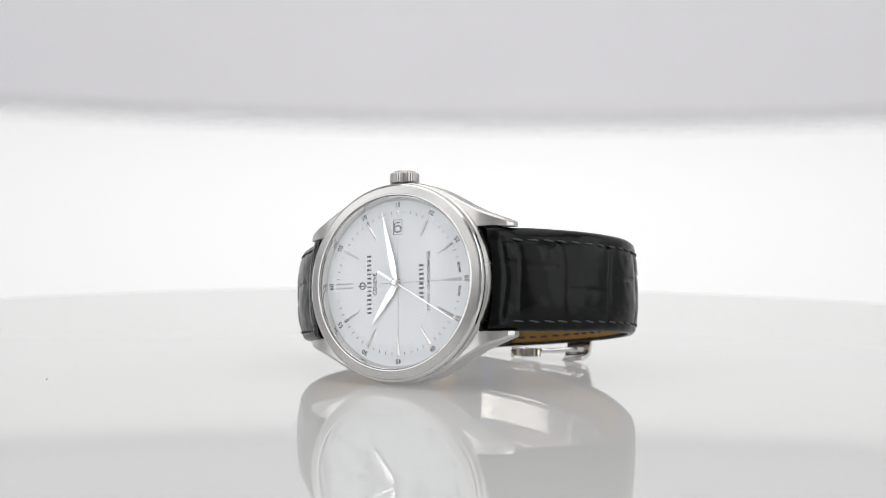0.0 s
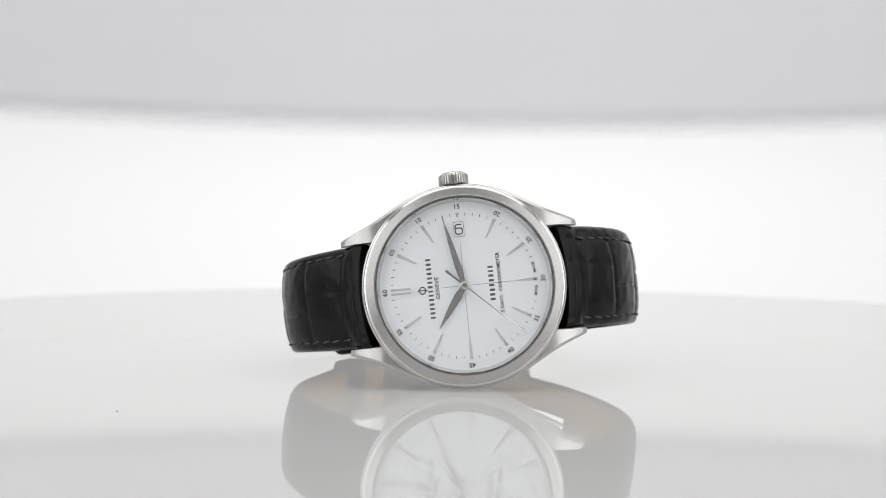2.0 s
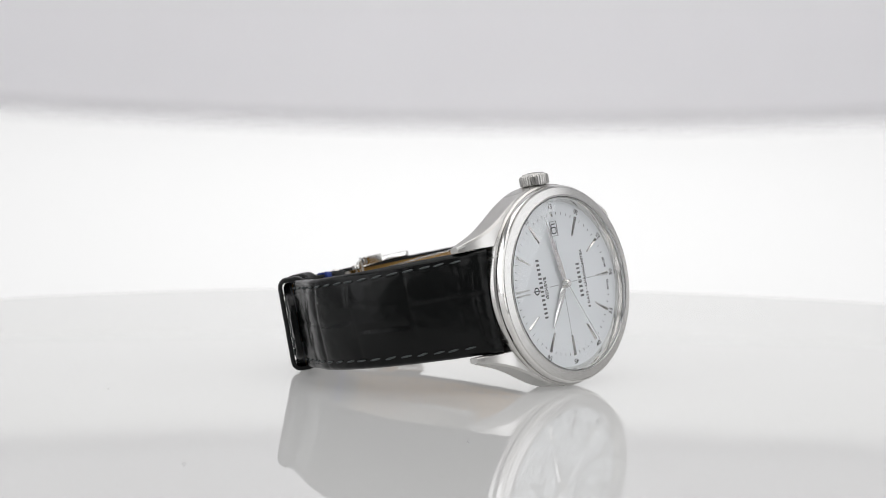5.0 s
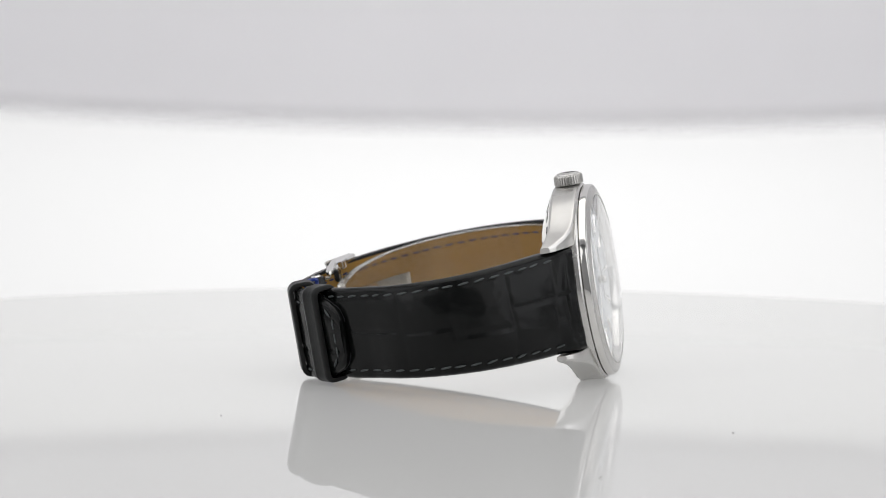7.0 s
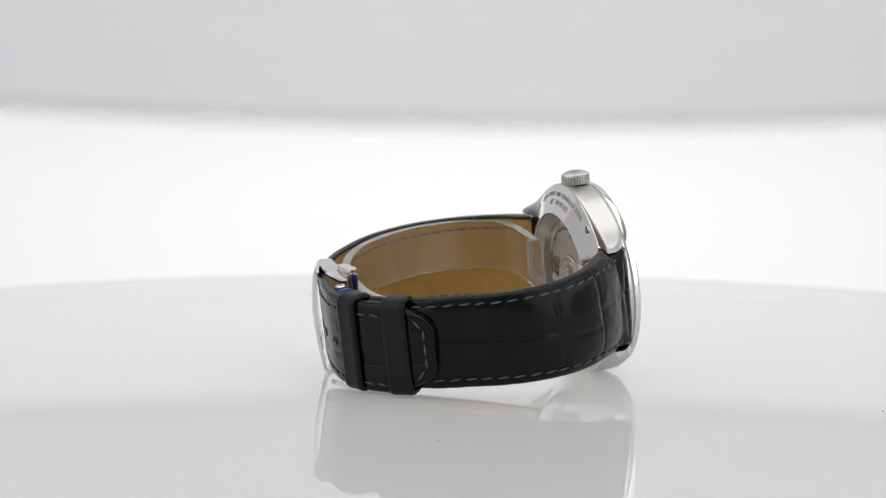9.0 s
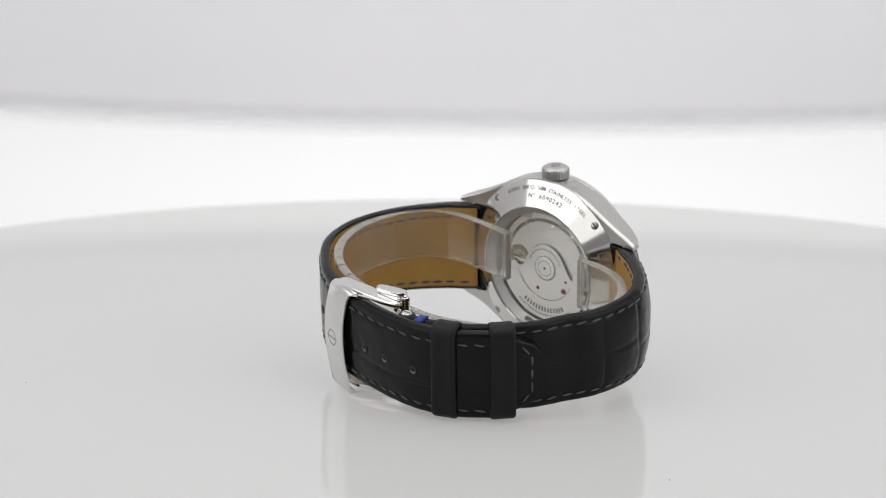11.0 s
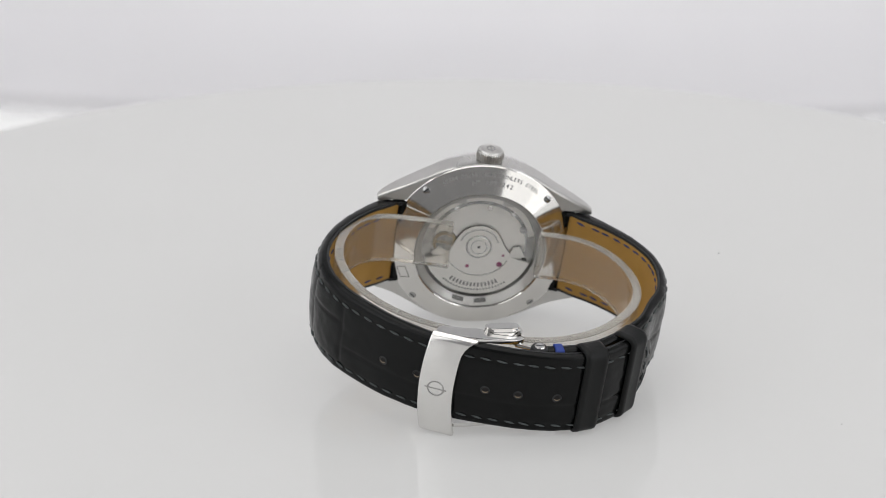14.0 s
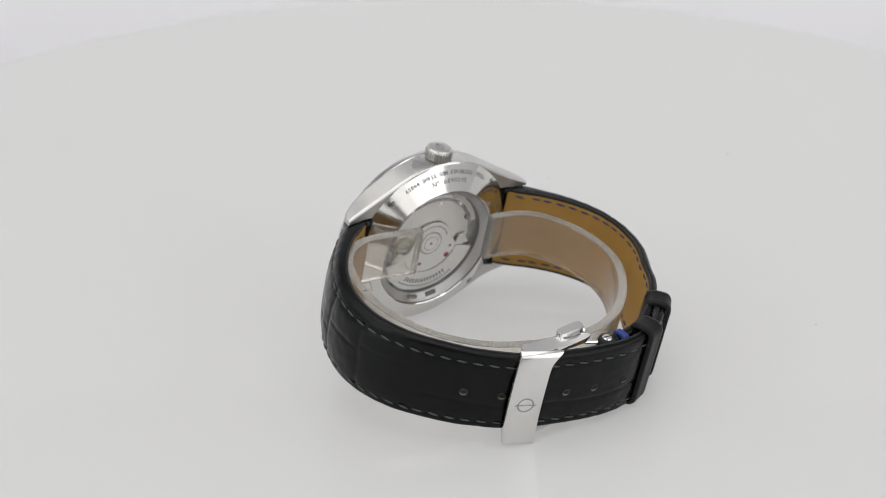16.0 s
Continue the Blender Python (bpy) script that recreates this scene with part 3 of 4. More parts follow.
LONG = [(20.3, 1.4), (22.0, 2.35), (24.3, 4.7), (27.5, 7.7), (31.8, 13), (35.2, 19.5), (36.9, 27), (36.0, 34.5), (32.4, 41.5), (27.2, 47), (21.5, 51.7),
        (13.2, 56.4), (3.6, 58.8), (-2.9, 59.9), (-10.3, 60.2), (-17.5, 58.6), (-24.0, 54.4), (-28.8, 49.2), (-30.9, 46.2)]
SHORT = [(-20.4, 1.3), (-22.1, 2.3), (-24.6, 5.0), (-28.6, 8.6), (-33.0, 13.8), (-36.2, 20.3), (-37.0, 27), (-35.6, 34.2), (-32.3, 40), (-29.1, 46.0), (-23.5, 51.8),
         (-16.8, 56.2), (-9.9, 57.9), (-5.6, 58.0)]
HALF_L = [(0, 10.0), (10, 10.0), (40, 9.3), (70, 9.0), (130, 9.0)]
long_strap = strap_piece("strap_long_half", LONG, HALF_L, [(0, 5.8), (2.5, 5.2), (8, 4.4), (25, 3.4), (45, 2.6), (60, 2.1), (130, 1.9)],
                         [(0, 0.3), (2.2, 0.6), (4.5, 1.6), (10, 1.9), (30, 1.4), (50, 0.5), (60, 0.25), (130, 0.2)], 4, [5.6, 14.5, 26, 37.5, 49], "black leather strap half with punched holes", tip=8.5, inset=2.5)
short_strap = strap_piece("strap_short_half", SHORT, [(0, 10.0), (8, 9.9), (25, 9.35), (40, 9.0), (80, 8.8)], [(0, 5.8), (2.5, 5.2), (8, 4.4), (25, 3.3), (40, 2.6), (48, 2.2), (80, 2.0)],
                          [(0, 0.3), (2.2, 0.6), (4.5, 1.6), (10, 1.9), (30, 1.4), (45, 0.5), (80, 0.2)], 9, [5.2, 15.5, 27.5, 38], "black leather strap half holding the keepers", inset=1.5, lift=0.5)


def at_length(strap, x, y):
    """The index on a strap line nearest to (x, y)."""
    xy = strap[1]
    return int(np.argmin(np.hypot(xy[:, 0] - x, xy[:, 1] - y)))


def band_frame(strap, i):
    """Origin on the strap's crest, x along it, y outward, z across."""
    piece, xy, inward, s, hw, th = strap
    t = (xy[min(i + 2, len(xy) - 1)] - xy[max(i - 2, 0)])
    t = t / np.linalg.norm(t)
    o = -inward[i]
    return Matrix(((t[0], o[0], 0, xy[i][0] * MM), (t[1], o[1], 0, xy[i][1] * MM), (0, 0, 1, 0), (0, 0, 0, 1)))


def holes():
    ring = lathe([(0.55, -0.35), (0.62, 0.05), (0.85, 0.08), (0.95, -0.05), (0.95, -0.35)], 20)
    # flush disc, no hole is cut: the shade inside is its black colour
    pit = lathe([(0.01, -0.02), (0.62, -0.02), (0.62, -0.5), (0.01, -0.5)], 20)
    piece = long_strap[0]
    rings, pits = bpy.data.meshes.new("hole_rim"), bpy.data.meshes.new("hole")
    bmesh.ops.recalc_face_normals(ring, faces=ring.faces)
    ring.to_mesh(rings)
    pit.to_mesh(pits)
    rings.materials.append(LEATHER_EDGE)
    # pale crescent on the lower side only, shaped to suit the camera's view
    lip = prism([(0.66 * math.cos(radians(a)), 0.66 * math.sin(radians(a))) for a in range(200, 341, 14)]
                + [(0.6 * math.cos(radians(a)), 0.1 + 0.45 * math.sin(radians(a))) for a in range(340, 199, -14)], 0.0, 0.03, "xz")
    lips = bpy.data.meshes.new("hole_lip")
    lip.to_mesh(lips)
    lips.materials.append(mat("raw_leather_lip", (0.20, 0.155, 0.10), 0.8))
    pits.materials.append(mat("hole_shade_black", (0.004, 0.003, 0.003), 0.9))
    for x, y in [(22.9, 50.7), (16.6, 54.7), (3.6, 58.8), (-2.9, 59.9), (-10.3, 60.0)]:
        m = band_frame(long_strap, at_length(long_strap, x, y))
        hole = share("hole", pits, m @ Matrix.Translation((0, 0.00008, -0.0005)), piece)
        share("hole_rim", rings, Matrix.Identity(4), hole)
        share("hole_lip", lips, Matrix.Identity(4), hole)


def keeper(i_strap, along, label, lift):
    """A leather loop round both layers, rounded at its corners."""
    m = band_frame(long_strap, i_strap)
    hw, out, low = 9.6, 0.52, -4.3
    r = 1.5
    path = []
    for cx, cy, a0 in [(hw - r, out - r, 0), (-(hw - 0.8 - r), out - r, 90), (-(hw - 0.8 - r), low + r, 180), (hw - r, low + r, 270)]:
        for k in range(5):
            a = radians(a0 + 22.5 * k)
            path.append((cx + r * math.cos(a), cy + r * math.sin(a), math.cos(a), math.sin(a)))
    secs = []
    for z, y, nz, ny in path:
        sec = []
        for u, v in [(-along / 2, 0.1), (-along / 2 + 0.2, 0.34), (-along / 2 + 0.8, 0.46), (-along / 2 + 1.1, 0.41), (along / 2 - 1.1, 0.41), (along / 2 - 0.8, 0.46),
                     (along / 2 - 0.2, 0.34), (along / 2, 0.1), (along / 2, -0.45), (-along / 2, -0.45)]:
            sec.append((u, y + ny * v, z + nz * v))
        secs.append(sec)
    ob = part("keeper", loft(secs, loop=True), KEEPER_LEATHER, watch, label, sharp=50)
    ob.matrix_basis = m
    return ob


holes()
keeper(at_length(long_strap, -16.8, 57.7), 4.9, "black leather strap keeper", 0)
keeper(at_length(long_strap, -24.7, 50.9), 4.9, "black leather strap keeper", 0)


def clasp():
    # bow: a polished plate bent round the strap, seen across its whole width
    i = at_length(long_strap, 12.4, 56.7)
    m = band_frame(long_strap, i)
    bow = new("clasp")
    bow.parent = watch
    bow["label"] = "polished steel folding clasp"
    bow.matrix_basis = m
    secs = []
    line = []
    for k in range(9):
        a = radians(90 - 11.25 * k)
        line.append((-11.2 - 1.8 * math.sin(a), -1.8 * (1 - math.cos(a)), (a / radians(90)) ** 2, -math.sin(a), math.cos(a)))
    line += [(-11.2 + 20.3 * k / 20, 0, 0, 0, 1) for k in range(1, 20)]
    for k in range(9):
        a = radians(11.25 * k)
        line.append((9.1 + 1.1 * math.sin(a), -1.1 * (1 - math.cos(a)), 0, math.sin(a), math.cos(a)))
    for z, dip, tuck, nz, ny in line:
        u = (z + 0.75) / 10
        y = 1.65 - (1.3 if u > 0 else 0.75) * u * u + dip
        x = 0.8 * u * u
        w = 3.5 - 0.55 * tuck

        def out(px, h):
            return (x + px, y + ny * h, z + nz * h)
        e = w + 2.1 * max(0, (z - 5.5) / 4.7) ** 3        # the upper shoulder sweeps into the wing
        secs.append([out(-w, -0.3), out(-w + 0.1, -0.08), out(-w + 0.35, 0), out(e - 0.35, 0), out(e - 0.1, -0.08), out(e, -0.3), out(e, -0.8), out(-w, -0.8)])
    part("bow", loft(secs), BOW_STEEL, bow, "curved satin steel bow", sharp=40)
    ring = lathe([(1.4, 0.0), (1.75, 0.0), (1.75, 0.06), (1.4, 0.06)], 40)
    ring.transform(Matrix.Translation((0, 1.6 * MM, -1.2 * MM)))
    part("bow_mark", ring, MARK_STEEL, bow, "engraved ring mark")
    part("bow_mark", block(-2.2, 2.2, 1.6, 1.66, -1.37, -1.07), MARK_STEEL, bow)
    # wing that folds over the upper edge and runs on to the hinge
    wing = []
    for k in range(24):
        u = k / 23
        x = -1.9 + 16.1 * u
        w_in = float(np.interp(x, [-1.9, -1.4, 5, 11, 13.4, 14.2], [-2.6, -3.3, -4.7, -4.9, -4.2, -3.4]))
        w_out = float(np.interp(x, [-1.9, 3.2, 4.8, 8.5, 13.4, 14.2], [-0.75, -0.75, -0.95, -1.7, -2.4, -3.0]))
        z = float(np.interp(x, [-3.2, 5, 9, 14.2], [9.95, 9.95, 9.6, 9.1]))
        bend = 0.018 * max(0, x) ** 2
        w_in, w_out = w_in - bend, w_out - bend
        wing.append([(x, w_out, z), (x, w_out - 0.15, z + 0.25), (x, w_in + 0.15, z + 0.25), (x, w_in, z), (x, w_in, z - 0.7), (x, w_out, z - 0.7)])
    part("wing", loft(wing), POLISHED, bow, "polished steel wing over the strap edge", sharp=40)
    low = [[(x, y, -z - 0.95) for x, y, z in sec] for sec in wing]
    part("wing", loft(low), POLISHED, bow, "polished steel wing under the strap edge", sharp=40)
    # blades that fold under the strap, along the loop
    for name, x0, x1, y0 in [("blade", -14, 18, -4.4), ("blade", -2, 20, -5.6)]:
        pts = []
        for k in range(16):
            x = x0 + (x1 - x0) * k / 15
            bend = 0.014 * (x - 2) ** 2
            pts.append([(x, y0 - bend, 3.2), (x, y0 - bend + 0.7, 3.2), (x, y0 - bend + 0.7, -3.2), (x, y0 - bend, -3.2)])
        part(name, loft(pts), POLISHED, bow, "curved steel folding blade")
    # push button, upright on the upper edge
    btn = []
    for k in range(24):
        a = 2 * math.pi * k / 24
        btn.append((9.6 + 3.45 * math.copysign(abs(math.cos(a)) ** 0.55, math.cos(a)), -7.1 + 1.2 * math.copysign(abs(math.sin(a)) ** 0.7, math.sin(a))))
    c28, s28 = math.cos(radians(28)), math.sin(radians(28))
    btn = [(9.6 + (a - 9.6) * c28 + (b + 7.1) * s28, -7.1 - (a - 9.6) * s28 + (b + 7.1) * c28) for a, b in btn]
    part("push_button", prism(btn, 9.2, 10.9, "xy", 0.3), POLISHED, bow, "rounded steel push button", sharp=50)
    part("push_button", prism(btn, -11.9, -10.15, "xy", 0.3), POLISHED, bow, "rounded steel push button", sharp=50)
    # dark strip laid on the button's face; nothing is cut
    slot = block(-2.7, 2.7, -0.04, 0.04, 9.98, 10.12)
    slot.transform(Matrix.Translation((9.6 * MM, -7.1 * MM, 0)) @ pose(0, 0, 0, 0, 0, -28) @ Matrix.Translation((0, 1.2 * MM, 0)))
    part("button_slot", slot, DARK_STEEL, bow)
    part("hinge_link", block(12.4, 13.4, -9.2, -7.4, 6.8, 10.2, 0.3), POLISHED, bow)
    part("hinge_link", block(12.6, 16.6, -6.4, -5.6, 7.6, 8.4, 0.3), POLISHED, bow, "steel hinge link")
    # hinge pin at the end of the inner strap half
    tail = band_frame(short_strap, len(short_strap[1]) - 3)
    loop = part("hinge_loop", lathe([(1.06, 9.0), (1.5, 8.9), (1.75, 8.5), (1.75, -8.0), (1.3, -8.4), (0.95, -8.5)], 24, "z", (0.3, -1.2, 0)), LEATHER_EDGE, watch, "black leather loop round the pin")
    loop.matrix_basis = tail
    screw = part("pin_screw", lathe([(0.01, 9.25), (0.85, 9.25), (1.05, 9.05), (1.05, -8.6), (0.01, -8.6)], 24, "z", (0.3, -1.2, 0)), POLISHED, watch, "slotted steel pin screw")
    screw.matrix_basis = tail
    # dark bar on the head, its colour stands for the slot's shade
    part("screw_slot", block(-0.55, 1.15, -1.32, -1.08, 9.2, 9.28), INK, screw)
    # blue thread tied round the inner strap end
    tie = part("thread_tie", prism([(-1.6, -8.95), (-1.6, 8.95), (-1.2, 9.25), (0.9, 9.25), (1.3, 8.95), (1.3, -8.95), (0.9, -9.25), (-1.2, -9.25)], -0.85, 0.85, "yz", 0.12),
               BLUE, watch, "bright blue thread tied round the strap end")
    tie.matrix_basis = band_frame(short_strap, at_length(short_strap, -9.9, 57.5)) @ Matrix.Translation((0, -0.0009, 0))


clasp()


# ---------------------------------------------------------------- case back and movement
def back_side():
    # a shallow cone from the band up to the display window
    tilt = 25.5

    def cone(r):
        return 8.2 - (r - 14.6) * math.tan(radians(tilt))
    ring = part("case_back", lathe([(14.2, 7.6), (14.25, 8.15), (14.4, 8.3), (14.6, 8.2), (19.7, cone(19.7)), (19.85, 5.6), (19.85, 4.72), (14.2, 4.65)], 160),
                BACK_STEEL, watch, "polished conical steel case back", sharp=16)

    def on_cone(a, r, lift):
        """Letter space (x along the rim, y outward, z off the cone) at the angle a, read from behind."""
        return BACK @ Matrix.Translation((r * math.cos(radians(a)), r * math.sin(radians(a)), cone(r))) @ pose(0, 0, 0, 0, 0, a - 90) @ pose(0, 0, 0, -tilt) @ Matrix.Translation((0, 0, lift))
    for a in (45, 134.5, 225.5, 315):
        m = on_cone(a, 18.6, 0)
        m.translation *= MM
        sc = part("screw", lathe([(0.01, 0.16), (0.6, 0.16), (0.85, 0.02), (0.85, -0.5), (0.01, -0.5)], 20, "z"), DARK_STEEL, ring, "small slotted screw")
        sc.matrix_basis = m
        # slot shade by colour: a dark bar standing just proud of the head
        part("screw_slot", block(-0.72, 0.72, -0.14, 0.14, 0.12, 0.18), INK, sc)

    for a in (22, 158, 204):
        box = bmesh.new()
        for cx, cy, w, h in [(0, 1.0, 2.9, 0.12), (0, -1.0, 2.9, 0.12), (1.4, 0, 0.12, 2.1), (-1.4, 0, 0.12, 2.1)]:
            bmesh.ops.create_cube(box, size=1, matrix=Matrix.Translation((cx, cy, 0.01)) @ Matrix.Diagonal((w, h, 0.03, 1)))
        box.transform(Matrix.Scale(MM, 4) @ on_cone(a, 17.4, 0.01))
        part("etched_frame", box, LINE_ETCH, ring, smooth=False)

    def arc_text(text, r, size, mid_deg, step):
        bm_all = bmesh.new()
        for k, ch in enumerate(text):
            if ch == " ":
                continue
            b = writing(ch, size)
            b.transform(Matrix.Scale(MM, 4) @ on_cone(mid_deg - (k - (len(text) - 1) / 2) * step, r, 0.03))
            tmp = bpy.data.meshes.new("letter")
            b.to_mesh(tmp)
            b.free()
            bm_all.from_mesh(tmp)
            bpy.data.meshes.remove(tmp)
        return bm_all
    part("engraving", arc_text("65884 SWISS 50M STAINLESS STEEL", 18.2, 1.2, 88, 2.25), LINE_ETCH, ring, smooth=False)
    part("engraving", arc_text("N° 6090242", 16.6, 1.4, 87, 3.1), LINE_ETCH, ring, smooth=False)
    part("tube", lathe([(14.15, 8.0), (14.05, 8.0), (12.6, 6.5), (12.5, 4.7), (14.15, 4.7)], 120), RING_STEEL, watch, "sloped steel inner ring")
    for a in (262, 284):
        part("tube_mark", prism([((12.75 + dr) * math.cos(radians(a + da)), (12.75 + dr) * math.sin(radians(a + da))) for dr, da in ((0, -5.5), (0, 0), (0, 5.5), (1.0, 5.5), (1.0, 0), (1.0, -5.5))],
                                6.8, 7.45, "xz"), ETCH, watch, "dark rectangular mark", smooth=False)
    # movement
    # base plate darkened so that gaps between the bridges look shaded
    mv = part("movement", lathe([(0.01, 4.2), (11.6, 4.2), (11.6, 1.2), (0.01, 1.2)], 96), DARK_STEEL, watch, "rhodium plated movement on a darkened base plate")

    mv.matrix_basis = pose(0, 0.0007, 0) @ Matrix.Diagonal((1.09, 1, 1.09, 1))

    def plate_part(name, outline, y0, y1, m, label=""):
        return part(name, prism(outline, y0, y1, "xz", 0.06), m, mv, label, sharp=50)

    def arc(r0, r1, a0, a1, n=40):
        o = [(r1 * math.cos(radians(a0 + (a1 - a0) * k / n)), r1 * math.sin(radians(a0 + (a1 - a0) * k / n))) for k in range(n + 1)]
        return o + [(r0 * math.cos(radians(a1 + (a0 - a1) * k / n)), r0 * math.sin(radians(a1 + (a0 - a1) * k / n))) for k in range(n + 1)]
    plate_part("bridge", arc(0.2, 9.4, -10, 349.5, 90), 4.2, 4.6, PLATE, "large finished movement bridge")
    # raised dark strip: the gap's shade is in its colour
    plate_part("slot", arc(9.45, 10.1, 38, 140), 4.2, 4.66, DARK_STEEL, "dark strip for the shade of a curved gap")
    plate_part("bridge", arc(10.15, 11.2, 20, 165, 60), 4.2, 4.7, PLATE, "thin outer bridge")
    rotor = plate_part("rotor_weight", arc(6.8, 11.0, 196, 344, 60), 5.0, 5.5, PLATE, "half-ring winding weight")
    # thin dark arc: shade along the weight put in as colour
    plate_part("weight_shade", arc(6.6, 6.8, 204, 336, 60), 5.0, 5.36, DARK_STEEL, "dark line for the shade inside the weight")
    # open arm: two sweeping edges from the hub to the weight
    wing = [(4.7 * math.cos(radians(a)), 4.7 * math.sin(radians(a))) for a in range(150, 29, -10)]
    wing += [(4.9, 0.8), (5.4, -0.6), (6.6, -1.0), (8.0, -0.2), (9.6, -1.8)]
    wing += [(7.0 * math.cos(radians(a)), 7.0 * math.sin(radians(a))) for a in range(340, 199, -10)]
    wing += [(-9.6, -1.8), (-8.2, 0.6), (-6.9, 0.2), (-6.4, -1.2), (-5.3, 0.2)]
    plate_part("rotor_arm", wing, 5.02, 5.3, PLATE, "sweeping winding weight arm")
    # slightly larger dark copy of the arm, an outline in place of shade
    plate_part("rotor_shade", [(x * 1.018, z + 0.09) for x, z in wing], 4.8, 5.0, DARK_STEEL, "dark plate for the shade round the weight arm")
    for k in range(24):
        a = 20 + k * 140 / 23
        part("letter_bar", prism(arc(3.75, 4.1, a - 1.5, a + 1.5, 3), 5.3, 5.33, "xz"), LINE_ETCH, mv, smooth=False)
    part("hub", lathe([(0.01, 5.5), (2.2, 5.5), (2.3, 5.42), (2.3, 5.0), (0.01, 5.0)], 48), PLATE, mv, "round flat steel hub")
    part("hub_ring", lathe([(2.3, 5.36), (2.62, 5.36), (2.62, 5.2), (2.3, 5.2)], 48), DARK_STEEL, mv)
    part("hub_ring", lathe([(1.5, 5.52), (1.62, 5.52), (1.62, 5.45), (1.5, 5.45)], 48), DARK_STEEL, mv)
    part("hub_pin", lathe([(0.01, 5.56), (0.28, 5.56), (0.28, 5.4), (0.01, 5.4)], 20), INK, mv)
    bal = part("balance_wheel", lathe([(1.8, 4.7), (2.3, 4.7), (2.3, 4.95), (1.8, 4.95)], 48, "y", (7.0, 0, 0.6)), BRASS, mv, "small brass balance wheel")
    part("balance_spoke", block(4.9, 9.1, 4.7, 4.9, 0.45, 0.75), BRASS, bal)
    # flat dark discs: shade of the balance's well as colour, then a dark jewel
    part("dark_disc", lathe([(0.01, 4.64), (2.5, 4.64), (2.5, 4.15), (0.01, 4.15)], 48, "y", (7.0, 0, 0.6)), DARK_STEEL, mv)
    part("dark_disc", lathe([(0.01, 4.64), (0.9, 4.66), (0.9, 4.2), (0.01, 4.2)], 40, "y", (-8.7, 0, 4.2)), DARK_STEEL, mv)
    for x, z, r in [(1.8, -4.6, 0.38), (-4.6, -3.8, 0.6), (-5.1, -1.7, 0.3)]:
        part("jewel", lathe([(0.01, 5.42), (r * 0.7, 5.42), (r, 5.36), (r, 4.4), (0.01, 4.4)], 20, "y", (x, 0, z)), RUBY, mv, "small red ruby jewel")
    for x, z in [(5.4, 8.0), (-8.4, -1.6), (8.6, -3.2), (-1.2, 8.6), (-6.0, 7.6)]:
        sc = part("plate_screw", lathe([(0.01, 4.75), (0.4, 4.75), (0.5, 4.68), (0.5, 4.3), (0.01, 4.3)], 16, "y", (x, 0, z)), POLISHED, mv)
    # maker's line on the weight becomes plain bars, a second thin line below
    for k in range(14):
        a = 240 + k * 62 / 13
        o = prism(arc(8.35, 9.3, a - 1.25, a + 1.25, 4), 5.5, 5.54, "xz")
        part("letter_bar", o, ETCH, rotor, smooth=False)
    for k in range(22):
        a = 232 + k * 76 / 21
        part("letter_bar", prism(arc(9.8, 10.15, a - 1.0, a + 1.0, 3), 5.5, 5.53, "xz"), ETCH, rotor, smooth=False)
    g = part("back_glass", lathe([(0.01, 8.1), (14.1, 8.1), (14.1, 7.9), (0.01, 7.9)], 64), CRYSTAL, watch, "clear display back glass")
    g.visible_shadow = False


back_side()


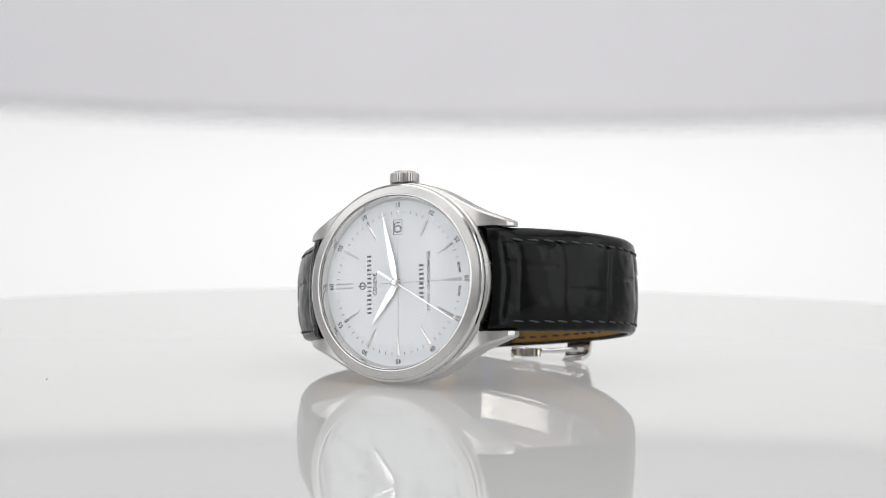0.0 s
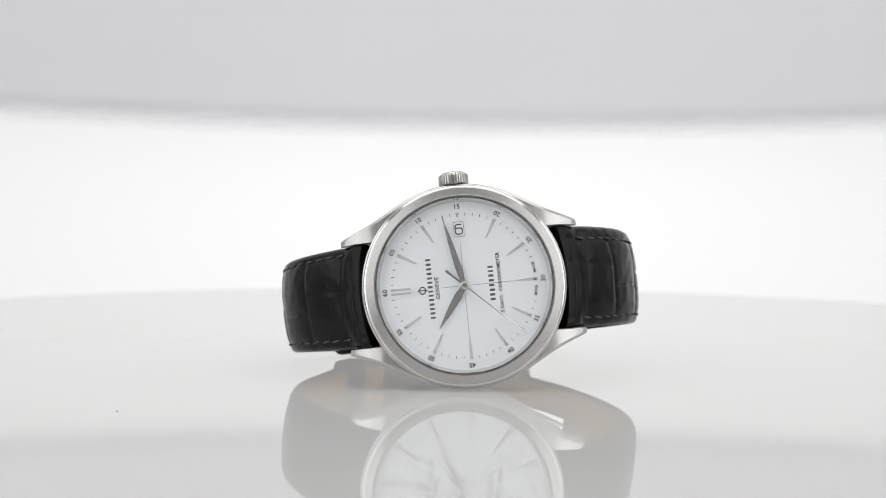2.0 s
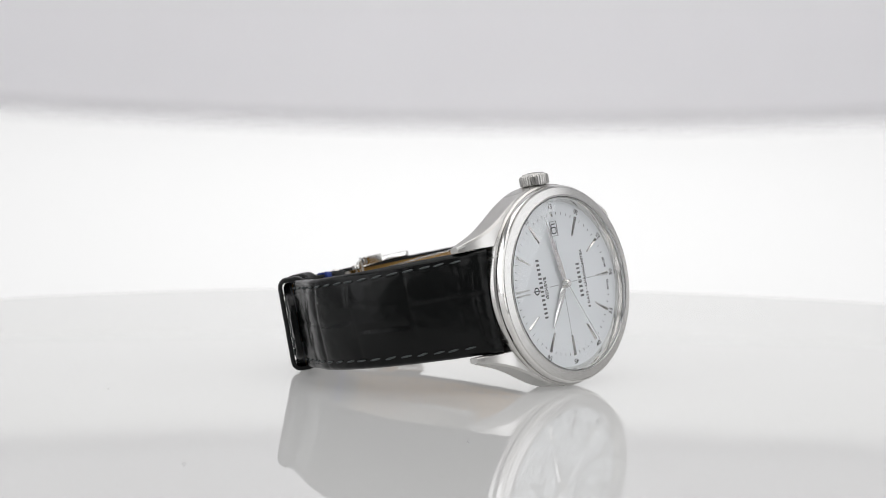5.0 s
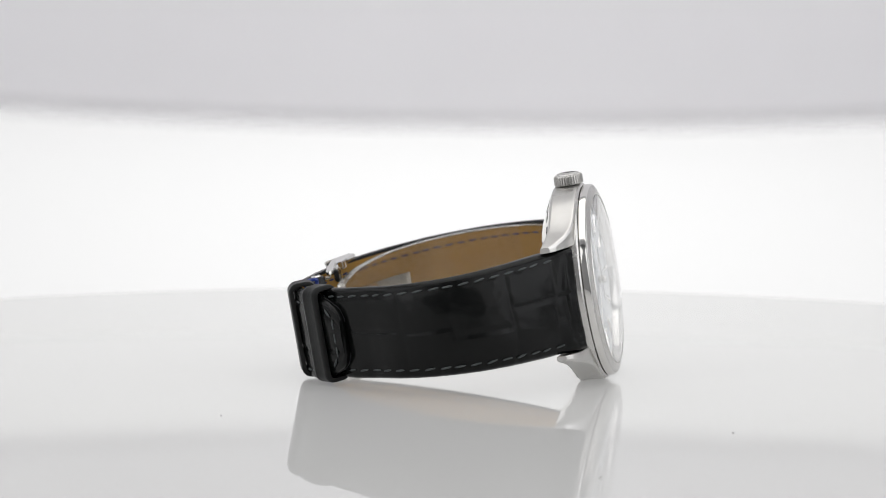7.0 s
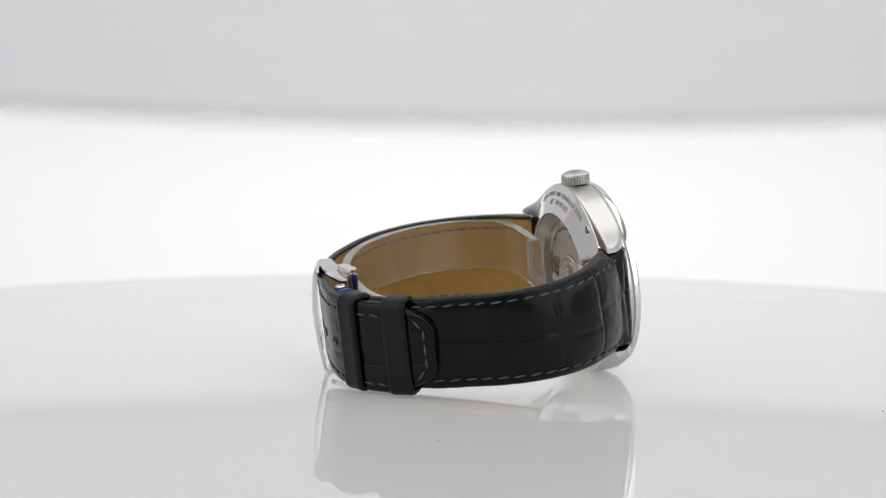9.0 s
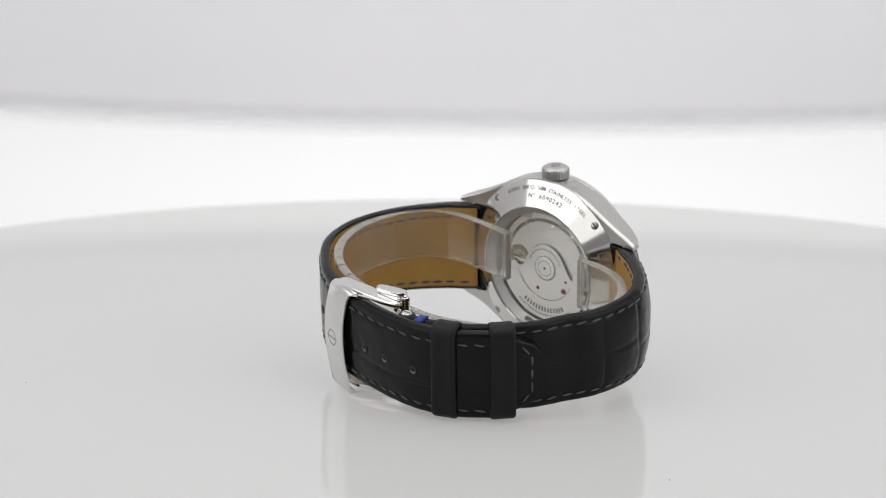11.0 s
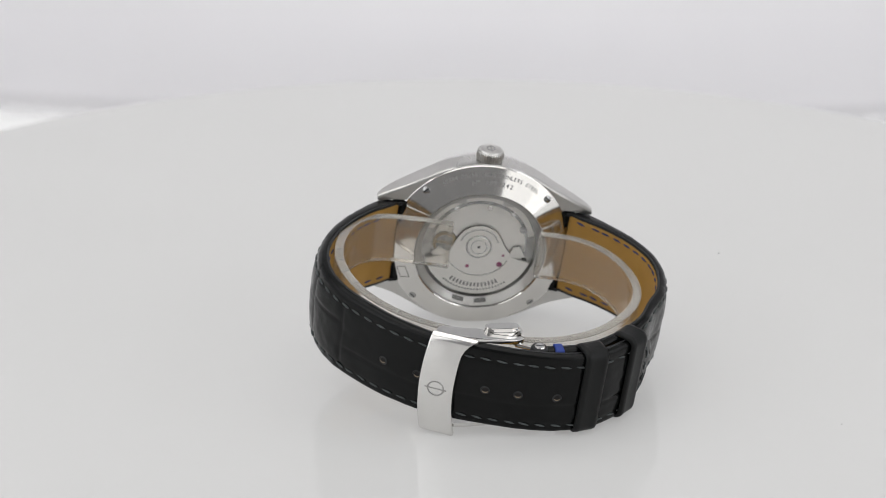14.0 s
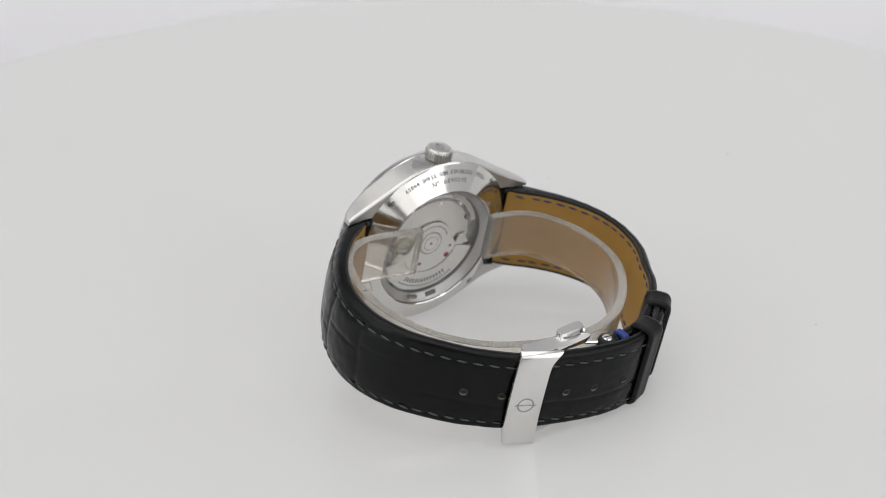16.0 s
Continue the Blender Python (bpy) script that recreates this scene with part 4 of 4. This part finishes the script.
# ---------------------------------------------------------------- clear cuff inside the strap loop
def cuff():
    line = [(6.8, 10.2), (14, 9.9), (21, 10.2), (26.5, 12.8), (30.2, 18.5), (31.8, 27), (30.4, 35), (26, 42.5), (18.5, 48.2), (9, 51.2), (0, 51.8), (-9, 51), (-18, 46.8),
            (-25, 40.2), (-29.4, 33), (-30.6, 26), (-28.8, 18.5), (-24.6, 12.8), (-19, 10.2), (-12.2, 9.9)]
    xy, nrm, s = spline(line, 0.6)
    ob = tagged(new("display_cuff"), "clear plastic open cuff holding the strap round", "display cuff")
    ob.matrix_basis = WATCH_AT
    secs = []
    h = 5.2
    mid = [2.0 + 0.06 * p[0] for p in xy]      # the cuff sits a little high and askew
    for i in range(len(s)):
        a, b, z = xy[i] + nrm[i] * 0.9, xy[i] - nrm[i] * 0.9, mid[i]
        secs.append([(a[0], a[1], z + h), (b[0], b[1], z + h), (b[0], b[1], z - h), (a[0], a[1], z - h)])
    c = part("band", loft(secs), CUFF, ob, "clear plastic band")
    c.visible_shadow = False
    for side in (1, -1):
        rim = []
        for i in range(len(s)):
            a, b = xy[i] + nrm[i] * 0.87, xy[i] - nrm[i] * 0.87
            z0, z1 = mid[i] + side * (h + 0.02), mid[i] + side * (h + 0.3 + 0.07 * noise.noise(Vector((s[i] * 0.8, side, 2.0))))
            c2 = (a + b) / 2
            rim.append([(a[0], a[1], z0), (a[0], a[1], (z0 + z1) / 2), (c2[0], c2[1], z1), (b[0], b[1], (z0 + z1) / 2), (b[0], b[1], z0)])
        r = part("rim", loft(rim), FROST, ob, "frosted plastic rim")
        r.visible_shadow = False
    # size marks moulded along the upper rim
    tick = bmesh.new()
    bmesh.ops.create_cube(tick, size=1, matrix=Matrix.Diagonal((0.1 * MM, 0.9 * MM, 0.34 * MM, 1)))
    tm = bpy.data.meshes.new("size_mark")
    tick.to_mesh(tm)
    tick.free()
    tm.materials.append(PALE_INK)
    for k in range(9):
        i = int(len(s) * (0.23 + 0.027 * k + 0.006 * math.sin(3.1 * k)))
        t = xy[i + 1] - xy[i - 1]
        share("size_mark", tm, pose(xy[i][0] * MM, xy[i][1] * MM, (mid[i] + h + 0.22) * MM, 0, 0, math.degrees(math.atan2(t[1], t[0]))), ob)
    for i in (1, len(s) - 2):
        t = xy[min(i + 1, len(s) - 1)] - xy[i - 1]
        e = part("end_rib", block(-0.4, 0.4, -1.05, 1.05, -5.3, 5.3, 0.3), CUFF, ob, "rounded clear end rib")
        e.matrix_basis = pose(xy[i][0] * MM, xy[i][1] * MM, mid[i] * MM, 0, 0, math.degrees(math.atan2(t[1], t[0])))
        e.visible_shadow = False
    return ob


stand = cuff()


# ---------------------------------------------------------------- what moves
def motions():
    times = [0.25 * k for k in range(65)]
    spin = [(t, pose(0, 0, 0, 0, 0, TURN * t)) for t in times]
    walk(table, spin)
    walk(watch, [(t, m @ WATCH_AT) for t, m in spin])
    walk(stand, [(t, m @ WATCH_AT) for t, m in spin])
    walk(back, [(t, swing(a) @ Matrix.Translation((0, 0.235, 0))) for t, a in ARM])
    walk(sweep, [(t, pose(0, 0, 0, 0, 211.4 + 6 * t, 0)) for t in times])


motions()
